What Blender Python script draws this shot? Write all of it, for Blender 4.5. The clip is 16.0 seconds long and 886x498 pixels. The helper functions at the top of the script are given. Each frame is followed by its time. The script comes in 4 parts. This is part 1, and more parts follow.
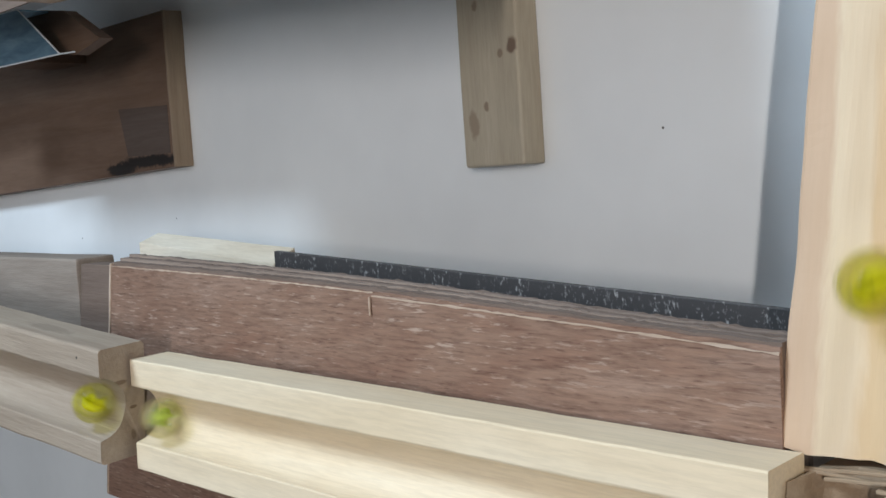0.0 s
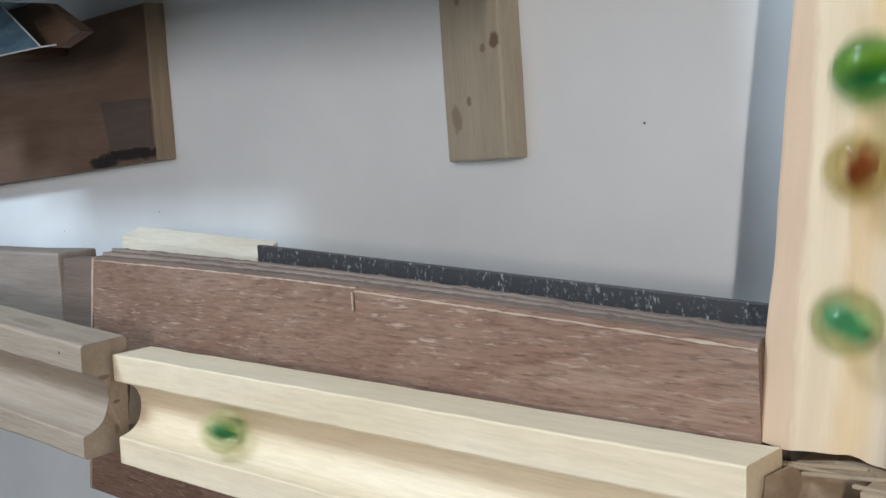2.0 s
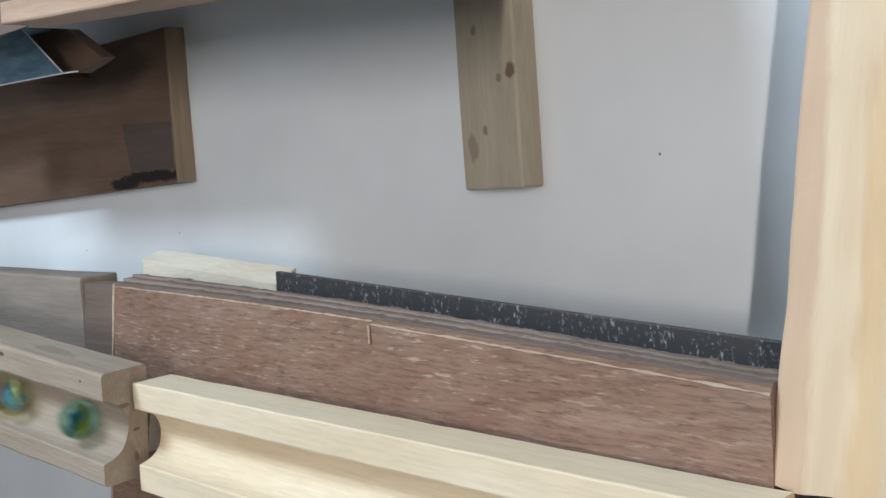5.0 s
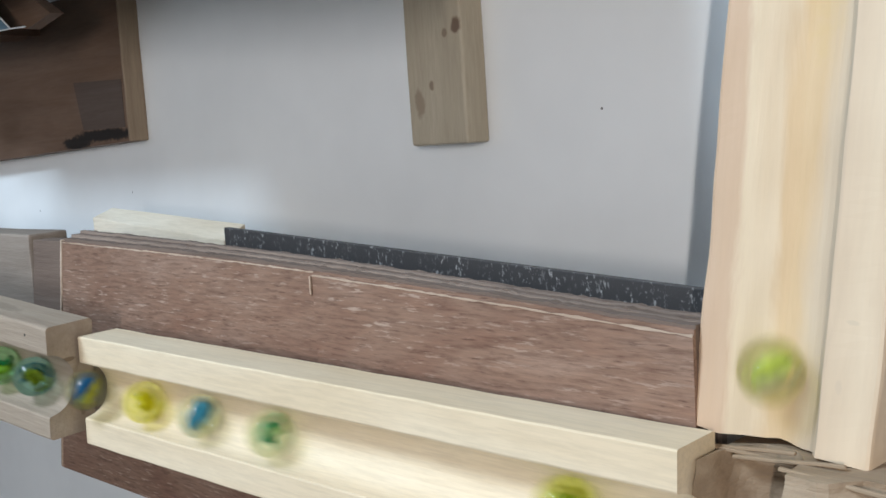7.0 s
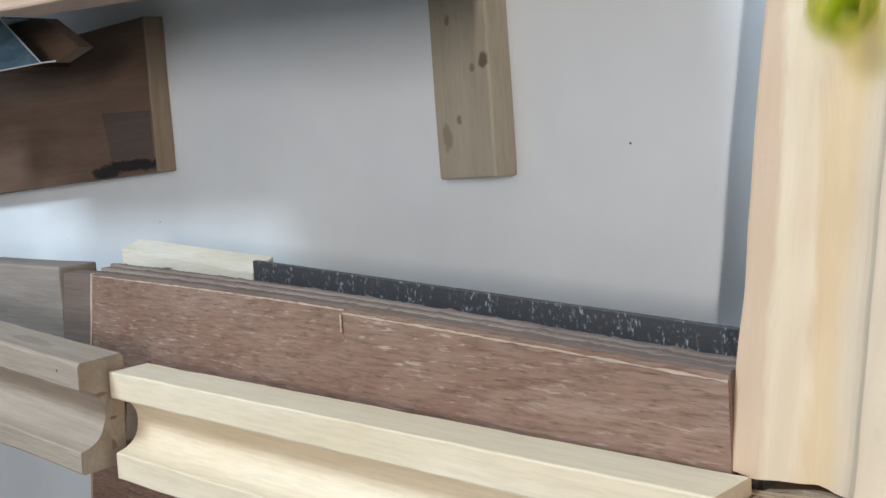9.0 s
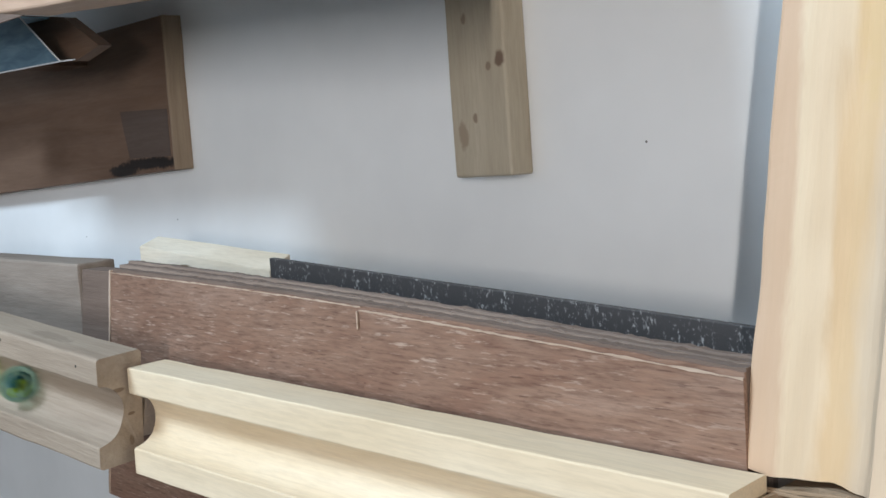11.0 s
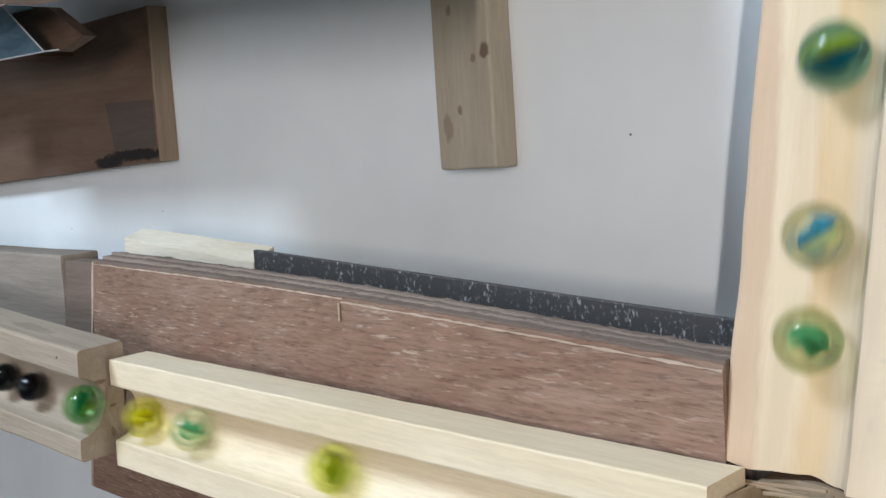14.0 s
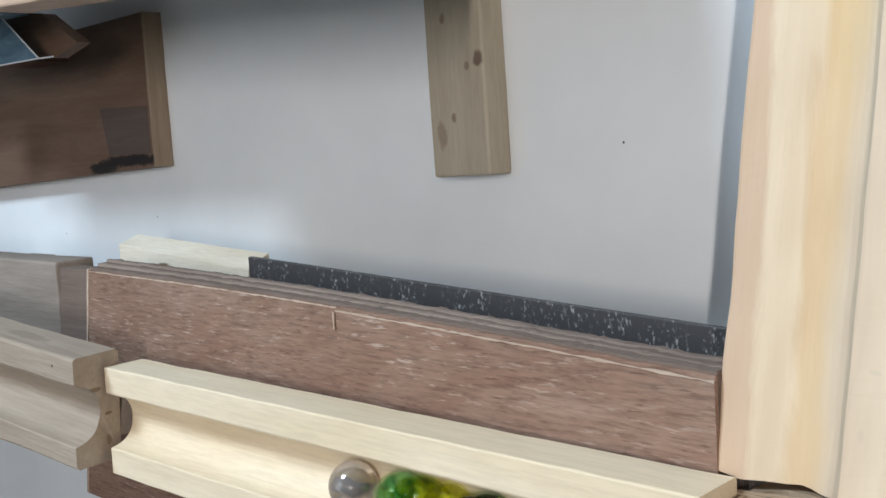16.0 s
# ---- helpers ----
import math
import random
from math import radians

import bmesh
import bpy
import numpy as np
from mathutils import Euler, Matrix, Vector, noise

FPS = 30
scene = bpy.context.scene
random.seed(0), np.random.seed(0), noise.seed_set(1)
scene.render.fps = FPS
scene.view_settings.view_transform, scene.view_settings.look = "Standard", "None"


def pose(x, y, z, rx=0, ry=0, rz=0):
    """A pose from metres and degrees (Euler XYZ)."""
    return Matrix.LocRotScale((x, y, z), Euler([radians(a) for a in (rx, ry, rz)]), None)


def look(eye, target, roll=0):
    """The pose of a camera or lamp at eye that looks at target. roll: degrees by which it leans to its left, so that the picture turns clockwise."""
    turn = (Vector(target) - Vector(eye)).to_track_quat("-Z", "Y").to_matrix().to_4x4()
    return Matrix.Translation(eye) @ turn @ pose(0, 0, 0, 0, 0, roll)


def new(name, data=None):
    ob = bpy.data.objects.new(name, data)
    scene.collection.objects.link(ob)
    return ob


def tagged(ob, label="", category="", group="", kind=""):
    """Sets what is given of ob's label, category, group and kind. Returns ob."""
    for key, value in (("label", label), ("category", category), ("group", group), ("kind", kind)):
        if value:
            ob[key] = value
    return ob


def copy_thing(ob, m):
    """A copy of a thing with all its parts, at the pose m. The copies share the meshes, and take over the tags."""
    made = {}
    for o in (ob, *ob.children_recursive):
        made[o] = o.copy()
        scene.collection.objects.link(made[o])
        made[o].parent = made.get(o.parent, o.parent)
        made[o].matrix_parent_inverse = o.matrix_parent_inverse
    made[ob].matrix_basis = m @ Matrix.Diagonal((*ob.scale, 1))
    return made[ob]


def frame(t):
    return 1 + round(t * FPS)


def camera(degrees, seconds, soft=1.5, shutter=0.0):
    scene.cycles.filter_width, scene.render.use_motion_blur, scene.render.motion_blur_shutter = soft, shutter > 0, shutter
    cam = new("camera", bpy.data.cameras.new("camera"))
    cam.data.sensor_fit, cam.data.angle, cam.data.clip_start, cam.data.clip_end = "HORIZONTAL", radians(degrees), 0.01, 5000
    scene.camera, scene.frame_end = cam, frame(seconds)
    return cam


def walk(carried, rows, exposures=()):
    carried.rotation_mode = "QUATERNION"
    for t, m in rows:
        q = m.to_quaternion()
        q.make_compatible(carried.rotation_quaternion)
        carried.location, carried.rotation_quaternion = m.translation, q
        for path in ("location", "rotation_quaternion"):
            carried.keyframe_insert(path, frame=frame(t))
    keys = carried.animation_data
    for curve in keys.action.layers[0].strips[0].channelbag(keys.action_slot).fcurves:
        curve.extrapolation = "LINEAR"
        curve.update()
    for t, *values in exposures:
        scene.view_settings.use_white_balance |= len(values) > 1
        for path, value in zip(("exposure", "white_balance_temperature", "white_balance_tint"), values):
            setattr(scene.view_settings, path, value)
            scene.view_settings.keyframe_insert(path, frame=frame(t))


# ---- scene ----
LENS = 44.69
cam = camera(LENS, 16.0, soft=1.5, shutter=0.5)
ROWS = [
    (0, 0.1243, 0.0489, 0.3635, -8.04, 45.64, -5.38),
    (0.5, 0.1242, 0.0503, 0.3646, -8.17, 45.61, -5.52),
    (1, 0.1247, 0.0489, 0.3614, -8.09, 44.87, -5.22),
    (1.5, 0.1267, 0.0489, 0.3625, -8.50, 44.98, -5.26),
    (2, 0.1257, 0.0509, 0.3641, -8.50, 44.78, -5.28),
    (2.5, 0.1260, 0.0514, 0.3602, -8.19, 44.96, -5.20),
    (3, 0.1253, 0.0540, 0.3633, -8.13, 45.04, -5.32),
    (5.5, 0.1305, 0.0614, 0.3636, -8.60, 45.95, -5.66),
    (6, 0.1327, 0.0596, 0.3617, -9.38, 45.08, -5.61),
    (6.5, 0.1367, 0.0537, 0.3584, -9.45, 44.16, -5.03),
    (7, 0.1389, 0.0540, 0.3588, -9.73, 44.34, -5.16),
    (7.5, 0.1384, 0.0556, 0.3607, -9.29, 44.97, -5.25),
    (8, 0.1367, 0.0595, 0.3605, -9.29, 45.23, -5.76),
    (10.5, 0.1371, 0.0627, 0.3621, -9.26, 45.78, -5.67),
    (11, 0.1377, 0.0617, 0.3623, -9.30, 46.19, -5.70),
    (11.5, 0.1380, 0.0611, 0.3617, -9.19, 46.42, -5.65),
    (12, 0.1372, 0.0606, 0.3602, -8.75, 46.18, -5.44),
    (12.5, 0.1379, 0.0619, 0.3596, -8.84, 46.35, -5.58),
    (13, 0.1387, 0.0624, 0.3599, -9.02, 46.19, -5.67),
    (13.5, 0.1397, 0.0603, 0.3591, -8.97, 46.10, -5.31),
    (14, 0.1389, 0.0603, 0.3592, -9.25, 45.76, -5.25),
    (14.5, 0.1399, 0.0614, 0.3594, -9.52, 45.60, -5.48),
    (15, 0.1401, 0.0621, 0.3585, -9.29, 45.60, -5.41),
    (15.5, 0.1410, 0.0636, 0.3591, -9.47, 45.52, -5.54),
    (16, 0.1404, 0.0637, 0.3596, -9.37, 45.50, -5.40),
]
walk(cam, [(t, pose(x, y, z, rx, ry, rz)) for t, x, y, z, rx, ry, rz in ROWS],
     exposures=((0.0, 0.0), (3.0, 0.04), (6.0, 0.06), (8.0, 0.10), (12.0, 0.14), (16.0, 0.14)))

# ---------------------------------------------------------------- light
world = bpy.data.worlds.new("room_light")
world.use_nodes = True
scene.world = world
bg = world.node_tree.nodes["Background"]
bg.inputs[0].default_value = (0.75, 0.85, 1.0, 1)
bg.inputs[1].default_value = 0.3


def area(name, m, sx, sy, watts, colour):
    lamp = bpy.data.lights.new(name, "AREA")
    lamp.shape, lamp.size, lamp.size_y = "RECTANGLE", sx, sy
    lamp.energy, lamp.color = watts, colour
    ob = new(name, lamp)
    ob.matrix_world = m
    return ob


def tube(eye, target, axis):
    """A lamp at eye that shines towards target, its length along axis."""
    back = (Vector(eye) - Vector(target)).normalized()
    side = (Vector(axis) - back * Vector(axis).dot(back)).normalized()
    m = Matrix((side, back.cross(side), back)).transposed().to_4x4()
    return Matrix.Translation(eye) @ m


area("tube_lamp", tube((1.03, 0.22, 1.65), (0.0, 0.22, 0.1), (0.0, 1.0, -0.26)), 0.45, 0.022, 17.4, (1.0, 0.965, 0.95))
area("window_light", look((-0.54, 1.38, 1.40), (-0.20, 0.0, 0.0)), 0.50, 0.40, 36.0, (0.66, 0.83, 1.0))
# added bluish fill under the closed ceiling, lifts the board's ambient light
area("overhead_fill", look((-0.75, 0.25, 1.74), (-0.55, 0.15, 0.0)), 1.0, 0.9, 3.4, (0.70, 0.84, 1.0))


# ---------------------------------------------------------------- materials
def nodes(name):
    m = bpy.data.materials.new(name)
    m.use_nodes = True
    t = m.node_tree
    return m, t, t.nodes["Principled BSDF"]


def link(t, a, b):
    t.links.new(a, b)


def mapped(t, scale, rot=(0, 0, 0)):
    tc = t.nodes.new("ShaderNodeTexCoord")
    mp = t.nodes.new("ShaderNodeMapping")
    mp.inputs["Scale"].default_value = scale
    mp.inputs["Rotation"].default_value = rot
    link(t, tc.outputs["Object"], mp.inputs["Vector"])
    return mp.outputs["Vector"]


def noise_tex(t, vec, scale, detail=4.0, rough=0.6, distort=0.0):
    n = t.nodes.new("ShaderNodeTexNoise")
    n.inputs["Scale"].default_value = scale
    n.inputs["Detail"].default_value = detail
    n.inputs["Roughness"].default_value = rough
    n.inputs["Distortion"].default_value = distort
    link(t, vec, n.inputs["Vector"])
    return n.outputs["Fac"]


def ramp(t, fac, stops):
    r = t.nodes.new("ShaderNodeValToRGB")
    e = r.color_ramp.elements
    while len(e) < len(stops):
        e.new(0.5)
    for k, (p, c) in enumerate(stops):
        e[k].position, e[k].color = p, (*c, 1)
    link(t, fac, r.inputs["Fac"])
    return r.outputs["Color"]


def mix(t, fac, a, b, mode="MIX"):
    m = t.nodes.new("ShaderNodeMix")
    m.data_type, m.blend_type = "RGBA", mode
    if isinstance(fac, float):
        m.inputs[0].default_value = fac
    else:
        link(t, fac, m.inputs[0])
    for k, v in ((6, a), (7, b)):
        if isinstance(v, tuple):
            m.inputs[k].default_value = (*v, 1)
        else:
            link(t, v, m.inputs[k])
    return m.outputs[2]


def bump(t, p, height, strength, dist):
    b = t.nodes.new("ShaderNodeBump")
    b.inputs["Strength"].default_value = strength
    b.inputs["Distance"].default_value = dist
    link(t, height, b.inputs["Height"])
    link(t, b.outputs["Normal"], p.inputs["Normal"])


def spot(t, centre, radius, stretch=(1, 1, 1)):
    """1 inside an uneven spot round centre, 0 outside."""
    tc = t.nodes.new("ShaderNodeTexCoord")
    wob = t.nodes.new("ShaderNodeTexNoise")
    wob.inputs["Scale"].default_value = 260.0
    link(t, tc.outputs["Object"], wob.inputs["Vector"])
    off = t.nodes.new("ShaderNodeVectorMath")
    off.operation = "SUBTRACT"
    off.inputs[1].default_value = centre
    link(t, tc.outputs["Object"], off.inputs[0])
    sc = t.nodes.new("ShaderNodeVectorMath")
    sc.operation = "MULTIPLY"
    sc.inputs[1].default_value = stretch
    link(t, off.outputs[0], sc.inputs[0])
    ln = t.nodes.new("ShaderNodeVectorMath")
    ln.operation = "LENGTH"
    link(t, sc.outputs[0], ln.inputs[0])
    ma = t.nodes.new("ShaderNodeMath")
    ma.operation = "MULTIPLY_ADD"
    ma.inputs[1].default_value, ma.inputs[2].default_value = radius * 0.9, -radius * 0.45
    link(t, wob.outputs["Fac"], ma.inputs[0])
    ad = t.nodes.new("ShaderNodeMath")
    link(t, ln.outputs["Value"], ad.inputs[0])
    link(t, ma.outputs[0], ad.inputs[1])
    mr = t.nodes.new("ShaderNodeMapRange")
    mr.interpolation_type = "SMOOTHSTEP"
    mr.inputs["From Min"].default_value, mr.inputs["From Max"].default_value = radius, radius * 0.55
    link(t, ad.outputs[0], mr.inputs["Value"])
    return mr.outputs["Result"]


def wood(name, dark, mid, light, axis="x", fine=1.0, rough=0.6, relief=0.25, spots=(), specks=None):
    m, t, p = nodes(name)
    along, across = 6.0, 90.0 * fine
    sc = {"x": (along, across, across), "y": (across, along, across), "z": (across, across, along)}[axis]
    sc2 = {"x": (9, 45, 45), "y": (45, 9, 45), "z": (45, 45, 9)}[axis]
    sc3 = {"x": (60, 700, 700), "y": (700, 60, 700), "z": (700, 700, 60)}[axis]
    v = mapped(t, sc)
    g = noise_tex(t, v, 1.0, 5.0, 0.62, 0.6)
    col = ramp(t, g, ((0.3, dark), (0.5, mid), (0.7, light)))
    big = noise_tex(t, mapped(t, sc2), 1.0, 3.0, 0.5, 0.3)
    col = mix(t, 0.6, col, ramp(t, big, ((0.3, dark), (0.52, mid), (0.72, light))))
    fib = noise_tex(t, mapped(t, sc3), 1.0, 3.0, 0.7)
    col = mix(t, 0.22, col, ramp(t, fib, ((0.35, (0.55, 0.52, 0.5)), (0.6, (1, 1, 1)))), "MULTIPLY")
    if specks:
        f = ramp(t, noise_tex(t, mapped(t, {"x": (260, 1900, 1900), "y": (1900, 260, 1900), "z": (1900, 1900, 260)}[axis]), 1.0, 2.0, 0.55), ((0.58, (0, 0, 0)), (0.72, (1, 1, 1))))
        col = mix(t, f, col, specks)
    for centre, radius, stretch, colour in spots:
        col = mix(t, spot(t, centre, radius, stretch), col, colour)
    link(t, col, p.inputs["Base Color"])
    rr = ramp(t, g, ((0.3, (rough + 0.12,) * 3), (0.7, (rough - 0.08,) * 3)))
    link(t, rr, p.inputs["Roughness"])
    p.inputs["Specular IOR Level"].default_value = 0.35
    bump(t, p, fib, relief, 0.0006)
    return m


def plywood():
    """Red-brown rotary-cut veneer: blotches, short dark pores and short pale torn fibres."""
    m, t, p = nodes("red_brown_plywood")
    big = noise_tex(t, mapped(t, (18, 45, 45)), 1.0, 4.0, 0.6, 0.6)
    col = ramp(t, big, ((0.30, (0.205, 0.112, 0.076)), (0.48, (0.240, 0.144, 0.100)), (0.70, (0.285, 0.185, 0.136))))
    mid = noise_tex(t, mapped(t, (90, 800, 800)), 1.0, 4.0, 0.65, 0.2)
    col = mix(t, 0.6, col, ramp(t, mid, ((0.30, (0.45, 0.38, 0.36)), (0.5, (1.0, 1.0, 1.0)), (0.72, (1.35, 1.33, 1.30)))), "MULTIPLY")
    fib = noise_tex(t, mapped(t, (110, 760, 760), (0, 0, 0.05)), 1.0, 3.0, 0.6)
    where = ramp(t, noise_tex(t, mapped(t, (14, 30, 30)), 1.0, 2.0, 0.5), ((0.35, (0.25, 0.25, 0.25)), (0.58, (1, 1, 1))))
    fleck = mix(t, 1.0, ramp(t, fib, ((0.575, (0, 0, 0)), (0.68, (0.75, 0.75, 0.75)))), where, "MULTIPLY")
    col = mix(t, fleck, col, (0.46, 0.34, 0.265))
    pore = noise_tex(t, mapped(t, (110, 900, 900), (0, 0, -0.03)), 1.0, 3.0, 0.6)
    col = mix(t, ramp(t, pore, ((0.31, (0.6, 0.6, 0.6)), (0.40, (0, 0, 0)))), col, (0.085, 0.042, 0.028))
    link(t, col, p.inputs["Base Color"])
    p.inputs["Roughness"].default_value = 0.6
    p.inputs["Specular IOR Level"].default_value = 0.35
    bump(t, p, fib, 0.35, 0.0004)
    return m


def white_paint():
    m, t, p = nodes("white_laminate")
    n = noise_tex(t, mapped(t, (7, 7, 7)), 1.0, 4.0, 0.6)
    col = ramp(t, n, ((0.35, (0.76, 0.77, 0.77)), (0.65, (0.83, 0.84, 0.84))))
    for c in ((-0.1225, 0.0599, 0.0), (-0.6367, 0.0161, 0.0), (-0.50, 0.029, 0.0)):
        col = mix(t, spot(t, c, 0.00065), col, (0.10, 0.09, 0.08))
    link(t, col, p.inputs["Base Color"])
    p.inputs["Roughness"].default_value = 0.5
    bump(t, p, noise_tex(t, mapped(t, (420, 420, 420)), 1.0, 2.0, 0.5), 0.05, 0.0003)
    return m


def speckled():
    m, t, p = nodes("speckled_black_laminate")
    n = noise_tex(t, mapped(t, (700, 420, 700)), 1.0, 3.0, 0.65, 0.3)
    s = noise_tex(t, mapped(t, (110, 14, 60)), 1.0, 3.0, 0.6, 0.3)
    a = ramp(t, n, ((0.56, (0, 0, 0)), (0.68, (1, 1, 1))))
    b = ramp(t, s, ((0.40, (0, 0, 0)), (0.58, (1, 1, 1))))
    k = mix(t, 1.0, a, b, "MULTIPLY")
    col = mix(t, k, (0.046, 0.043, 0.043), (0.34, 0.33, 0.32))
    link(t, col, p.inputs["Base Color"])
    p.inputs["Roughness"].default_value = 0.55
    bump(t, p, n, 0.3, 0.0005)
    return m


def metal():
    m, t, p = nodes("brushed_sheet_metal")
    n = noise_tex(t, mapped(t, (30, 160, 160)), 1.0, 4.0, 0.6, 0.5)
    link(t, ramp(t, n, ((0.3, (0.10, 0.19, 0.26)), (0.6, (0.20, 0.33, 0.42)), (0.8, (0.30, 0.45, 0.52)))), p.inputs["Base Color"])
    p.inputs["Metallic"].default_value = 0.75
    p.inputs["Roughness"].default_value = 0.42
    return m


def plain(name, colour, rough=0.8):
    m, t, p = nodes(name)
    n = noise_tex(t, mapped(t, (3, 3, 3)), 1.0, 5.0, 0.6)
    link(t, ramp(t, n, ((0.3, tuple(c * 0.9 for c in colour)), (0.7, colour))), p.inputs["Base Color"])
    p.inputs["Roughness"].default_value = rough
    return m


PINE = wood("pale_pine", (0.70, 0.55, 0.36), (0.78, 0.635, 0.445), (0.83, 0.705, 0.52), "x", 0.7, 0.5, 0.12,
            spots=(((0.030, 0.0165, 0.0334), 0.0008, (0.6, 1, 1), (0.33, 0.20, 0.10)),
                   ((0.118, 0.0138, 0.0334), 0.0008, (0.5, 1, 1), (0.30, 0.17, 0.08)),
                   ((0.150, 0.0185, 0.0334), 0.0007, (1.8, 0.5, 1), (0.36, 0.23, 0.12)),
                   ((0.190, 0.0165, 0.0334), 0.0007, (0.8, 1, 1), (0.33, 0.20, 0.10)),
                   ((0.236, 0.0205, 0.0334), 0.0008, (0.4, 1, 1), (0.38, 0.26, 0.15)),
                   ((0.074, -0.0185, 0.0334), 0.0014, (0.6, 1, 1), (0.30, 0.17, 0.07)),
                   ((0.020, -0.0160, 0.0334), 0.0007, (0.5, 1, 1), (0.36, 0.23, 0.12))))
OLD_PINE = wood("greyed_pine", (0.263, 0.203, 0.151), (0.370, 0.294, 0.224), (0.470, 0.390, 0.306), "x", 0.8, 0.65, 0.6,
                spots=(((1.060, 0.0090, 0.0120), 0.0016, (1, 1.2, 0.4), (0.20, 0.14, 0.095)),
                       ((1.060, -0.0030, 0.0060), 0.0012, (1, 1.2, 0.5), (0.18, 0.12, 0.08)),
                       ((1.060, -0.0150, 0.0060), 0.0018, (1, 0.6, 1.2), (0.22, 0.16, 0.11)),
                       ((1.045, 0.0190, 0.0225), 0.0008, (1, 1, 1), (0.06, 0.05, 0.04)),
                       ((0.985, 0.0205, 0.0225), 0.0011, (0.4, 1, 1), (0.10, 0.075, 0.055)),
                       ((1.010, 0.0246, 0.0120), 0.0050, (0.25, 1, 1), (0.30, 0.24, 0.185))))
EXIT = wood("planed_poplar_rail", (0.45, 0.29, 0.165), (0.61, 0.45, 0.29), (0.76, 0.63, 0.46), "x", 0.5, 0.5, 0.12,
            spots=(((0.063, 0.0135, 0.0205), 0.0010, (0.4, 1, 1), (0.42, 0.29, 0.18)),
                   ((0.100, 0.0050, 0.0160), 0.0007, (0.6, 1, 1), (0.30, 0.20, 0.12)),
                   ((0.092, 0.0048, 0.0160), 0.0007, (0.6, 1, 1), (0.30, 0.20, 0.12)),
                   ((0.036, -0.0060, 0.0140), 0.0007, (0.5, 1, 1), (0.32, 0.22, 0.14)),
                   ((0.060, -0.0085, 0.0180), 0.0007, (0.25, 1, 1), (0.36, 0.27, 0.19)),
                   ((0.034, -0.0165, 0.0205), 0.0008, (1, 0.4, 1), (0.33, 0.24, 0.16)),
                   ((0.018, -0.0145, 0.0205), 0.0012, (0.5, 1, 1), (0.45, 0.34, 0.24)),
                   ((0.135, 0.0000, 0.0135), 0.0095, (0.22, 1, 1), (0.56, 0.41, 0.19))))
PLY = plywood()


def striped(m, bands, amount):
    """Lays broad growth bands along the length over a wood: bands are (y, colour)."""
    t = m.node_tree
    p = t.nodes["Principled BSDF"]
    base = p.inputs["Base Color"].links[0].from_socket
    tc = t.nodes.new("ShaderNodeTexCoord")
    sep = t.nodes.new("ShaderNodeSeparateXYZ")
    link(t, tc.outputs["Object"], sep.inputs[0])
    wob = t.nodes.new("ShaderNodeMath")
    wob.operation = "MULTIPLY_ADD"
    link(t, noise_tex(t, mapped(t, (11, 45, 45)), 1.0, 5.0, 0.62, 0.8), wob.inputs[0])
    wob.inputs[1].default_value = 0.016
    link(t, sep.outputs["Y"], wob.inputs[2])
    mr = t.nodes.new("ShaderNodeMapRange")
    lo, hi = bands[0][0], bands[-1][0]
    mr.inputs["From Min"].default_value, mr.inputs["From Max"].default_value = lo + 0.008, hi + 0.008
    link(t, wob.outputs[0], mr.inputs["Value"])
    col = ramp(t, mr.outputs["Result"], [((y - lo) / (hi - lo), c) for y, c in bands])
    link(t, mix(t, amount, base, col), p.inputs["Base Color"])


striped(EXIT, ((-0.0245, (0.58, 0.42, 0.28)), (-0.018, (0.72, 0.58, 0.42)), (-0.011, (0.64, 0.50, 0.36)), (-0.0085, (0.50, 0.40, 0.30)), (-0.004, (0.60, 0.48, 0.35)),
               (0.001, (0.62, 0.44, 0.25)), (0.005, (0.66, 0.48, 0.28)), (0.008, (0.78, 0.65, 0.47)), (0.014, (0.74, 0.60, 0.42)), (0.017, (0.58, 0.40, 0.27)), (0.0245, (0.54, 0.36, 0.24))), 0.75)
PLY_EDGE = wood("plywood_edge", (0.13, 0.092, 0.072), (0.18, 0.130, 0.103), (0.24, 0.180, 0.145), "x", 2.2, 0.75, 0.5)
PLY_MID = wood("plywood_pale_layer", (0.19, 0.14, 0.11), (0.27, 0.205, 0.165), (0.35, 0.275, 0.225), "x", 2.2, 0.75, 0.5)
PLY_LIGHT = wood("torn_veneer_edge", (0.36, 0.25, 0.18), (0.50, 0.38, 0.29), (0.60, 0.48, 0.38), "x", 2.2, 0.75, 0.5)
PATCH_PLY = wood("greyer_plywood", (0.080, 0.056, 0.046), (0.105, 0.076, 0.063), (0.13, 0.096, 0.08), "x", 0.8, 0.85, 0.15)
DARK_PLY = wood("dark_plywood", (0.108, 0.062, 0.039), (0.157, 0.094, 0.061), (0.203, 0.128, 0.089), "x", 0.8, 0.6, 0.15,
                spots=(((0.112, -0.0330, 0.013), 0.0052, (0.10, 1, 1), (0.016, 0.011, 0.009)),
                       ((0.076, -0.0370, 0.013), 0.0052, (0.22, 1, 1), (0.016, 0.011, 0.009))))
EDGE = wood("aged_board_edge", (0.189, 0.135, 0.088), (0.297, 0.223, 0.155), (0.405, 0.317, 0.223), "y", 1.0, 0.7, 0.4)
GREY_WOOD = wood("weathered_grey_brown_wood", (0.19, 0.15, 0.12), (0.28, 0.23, 0.19), (0.36, 0.30, 0.25), "x", 1.2, 0.7, 0.5)
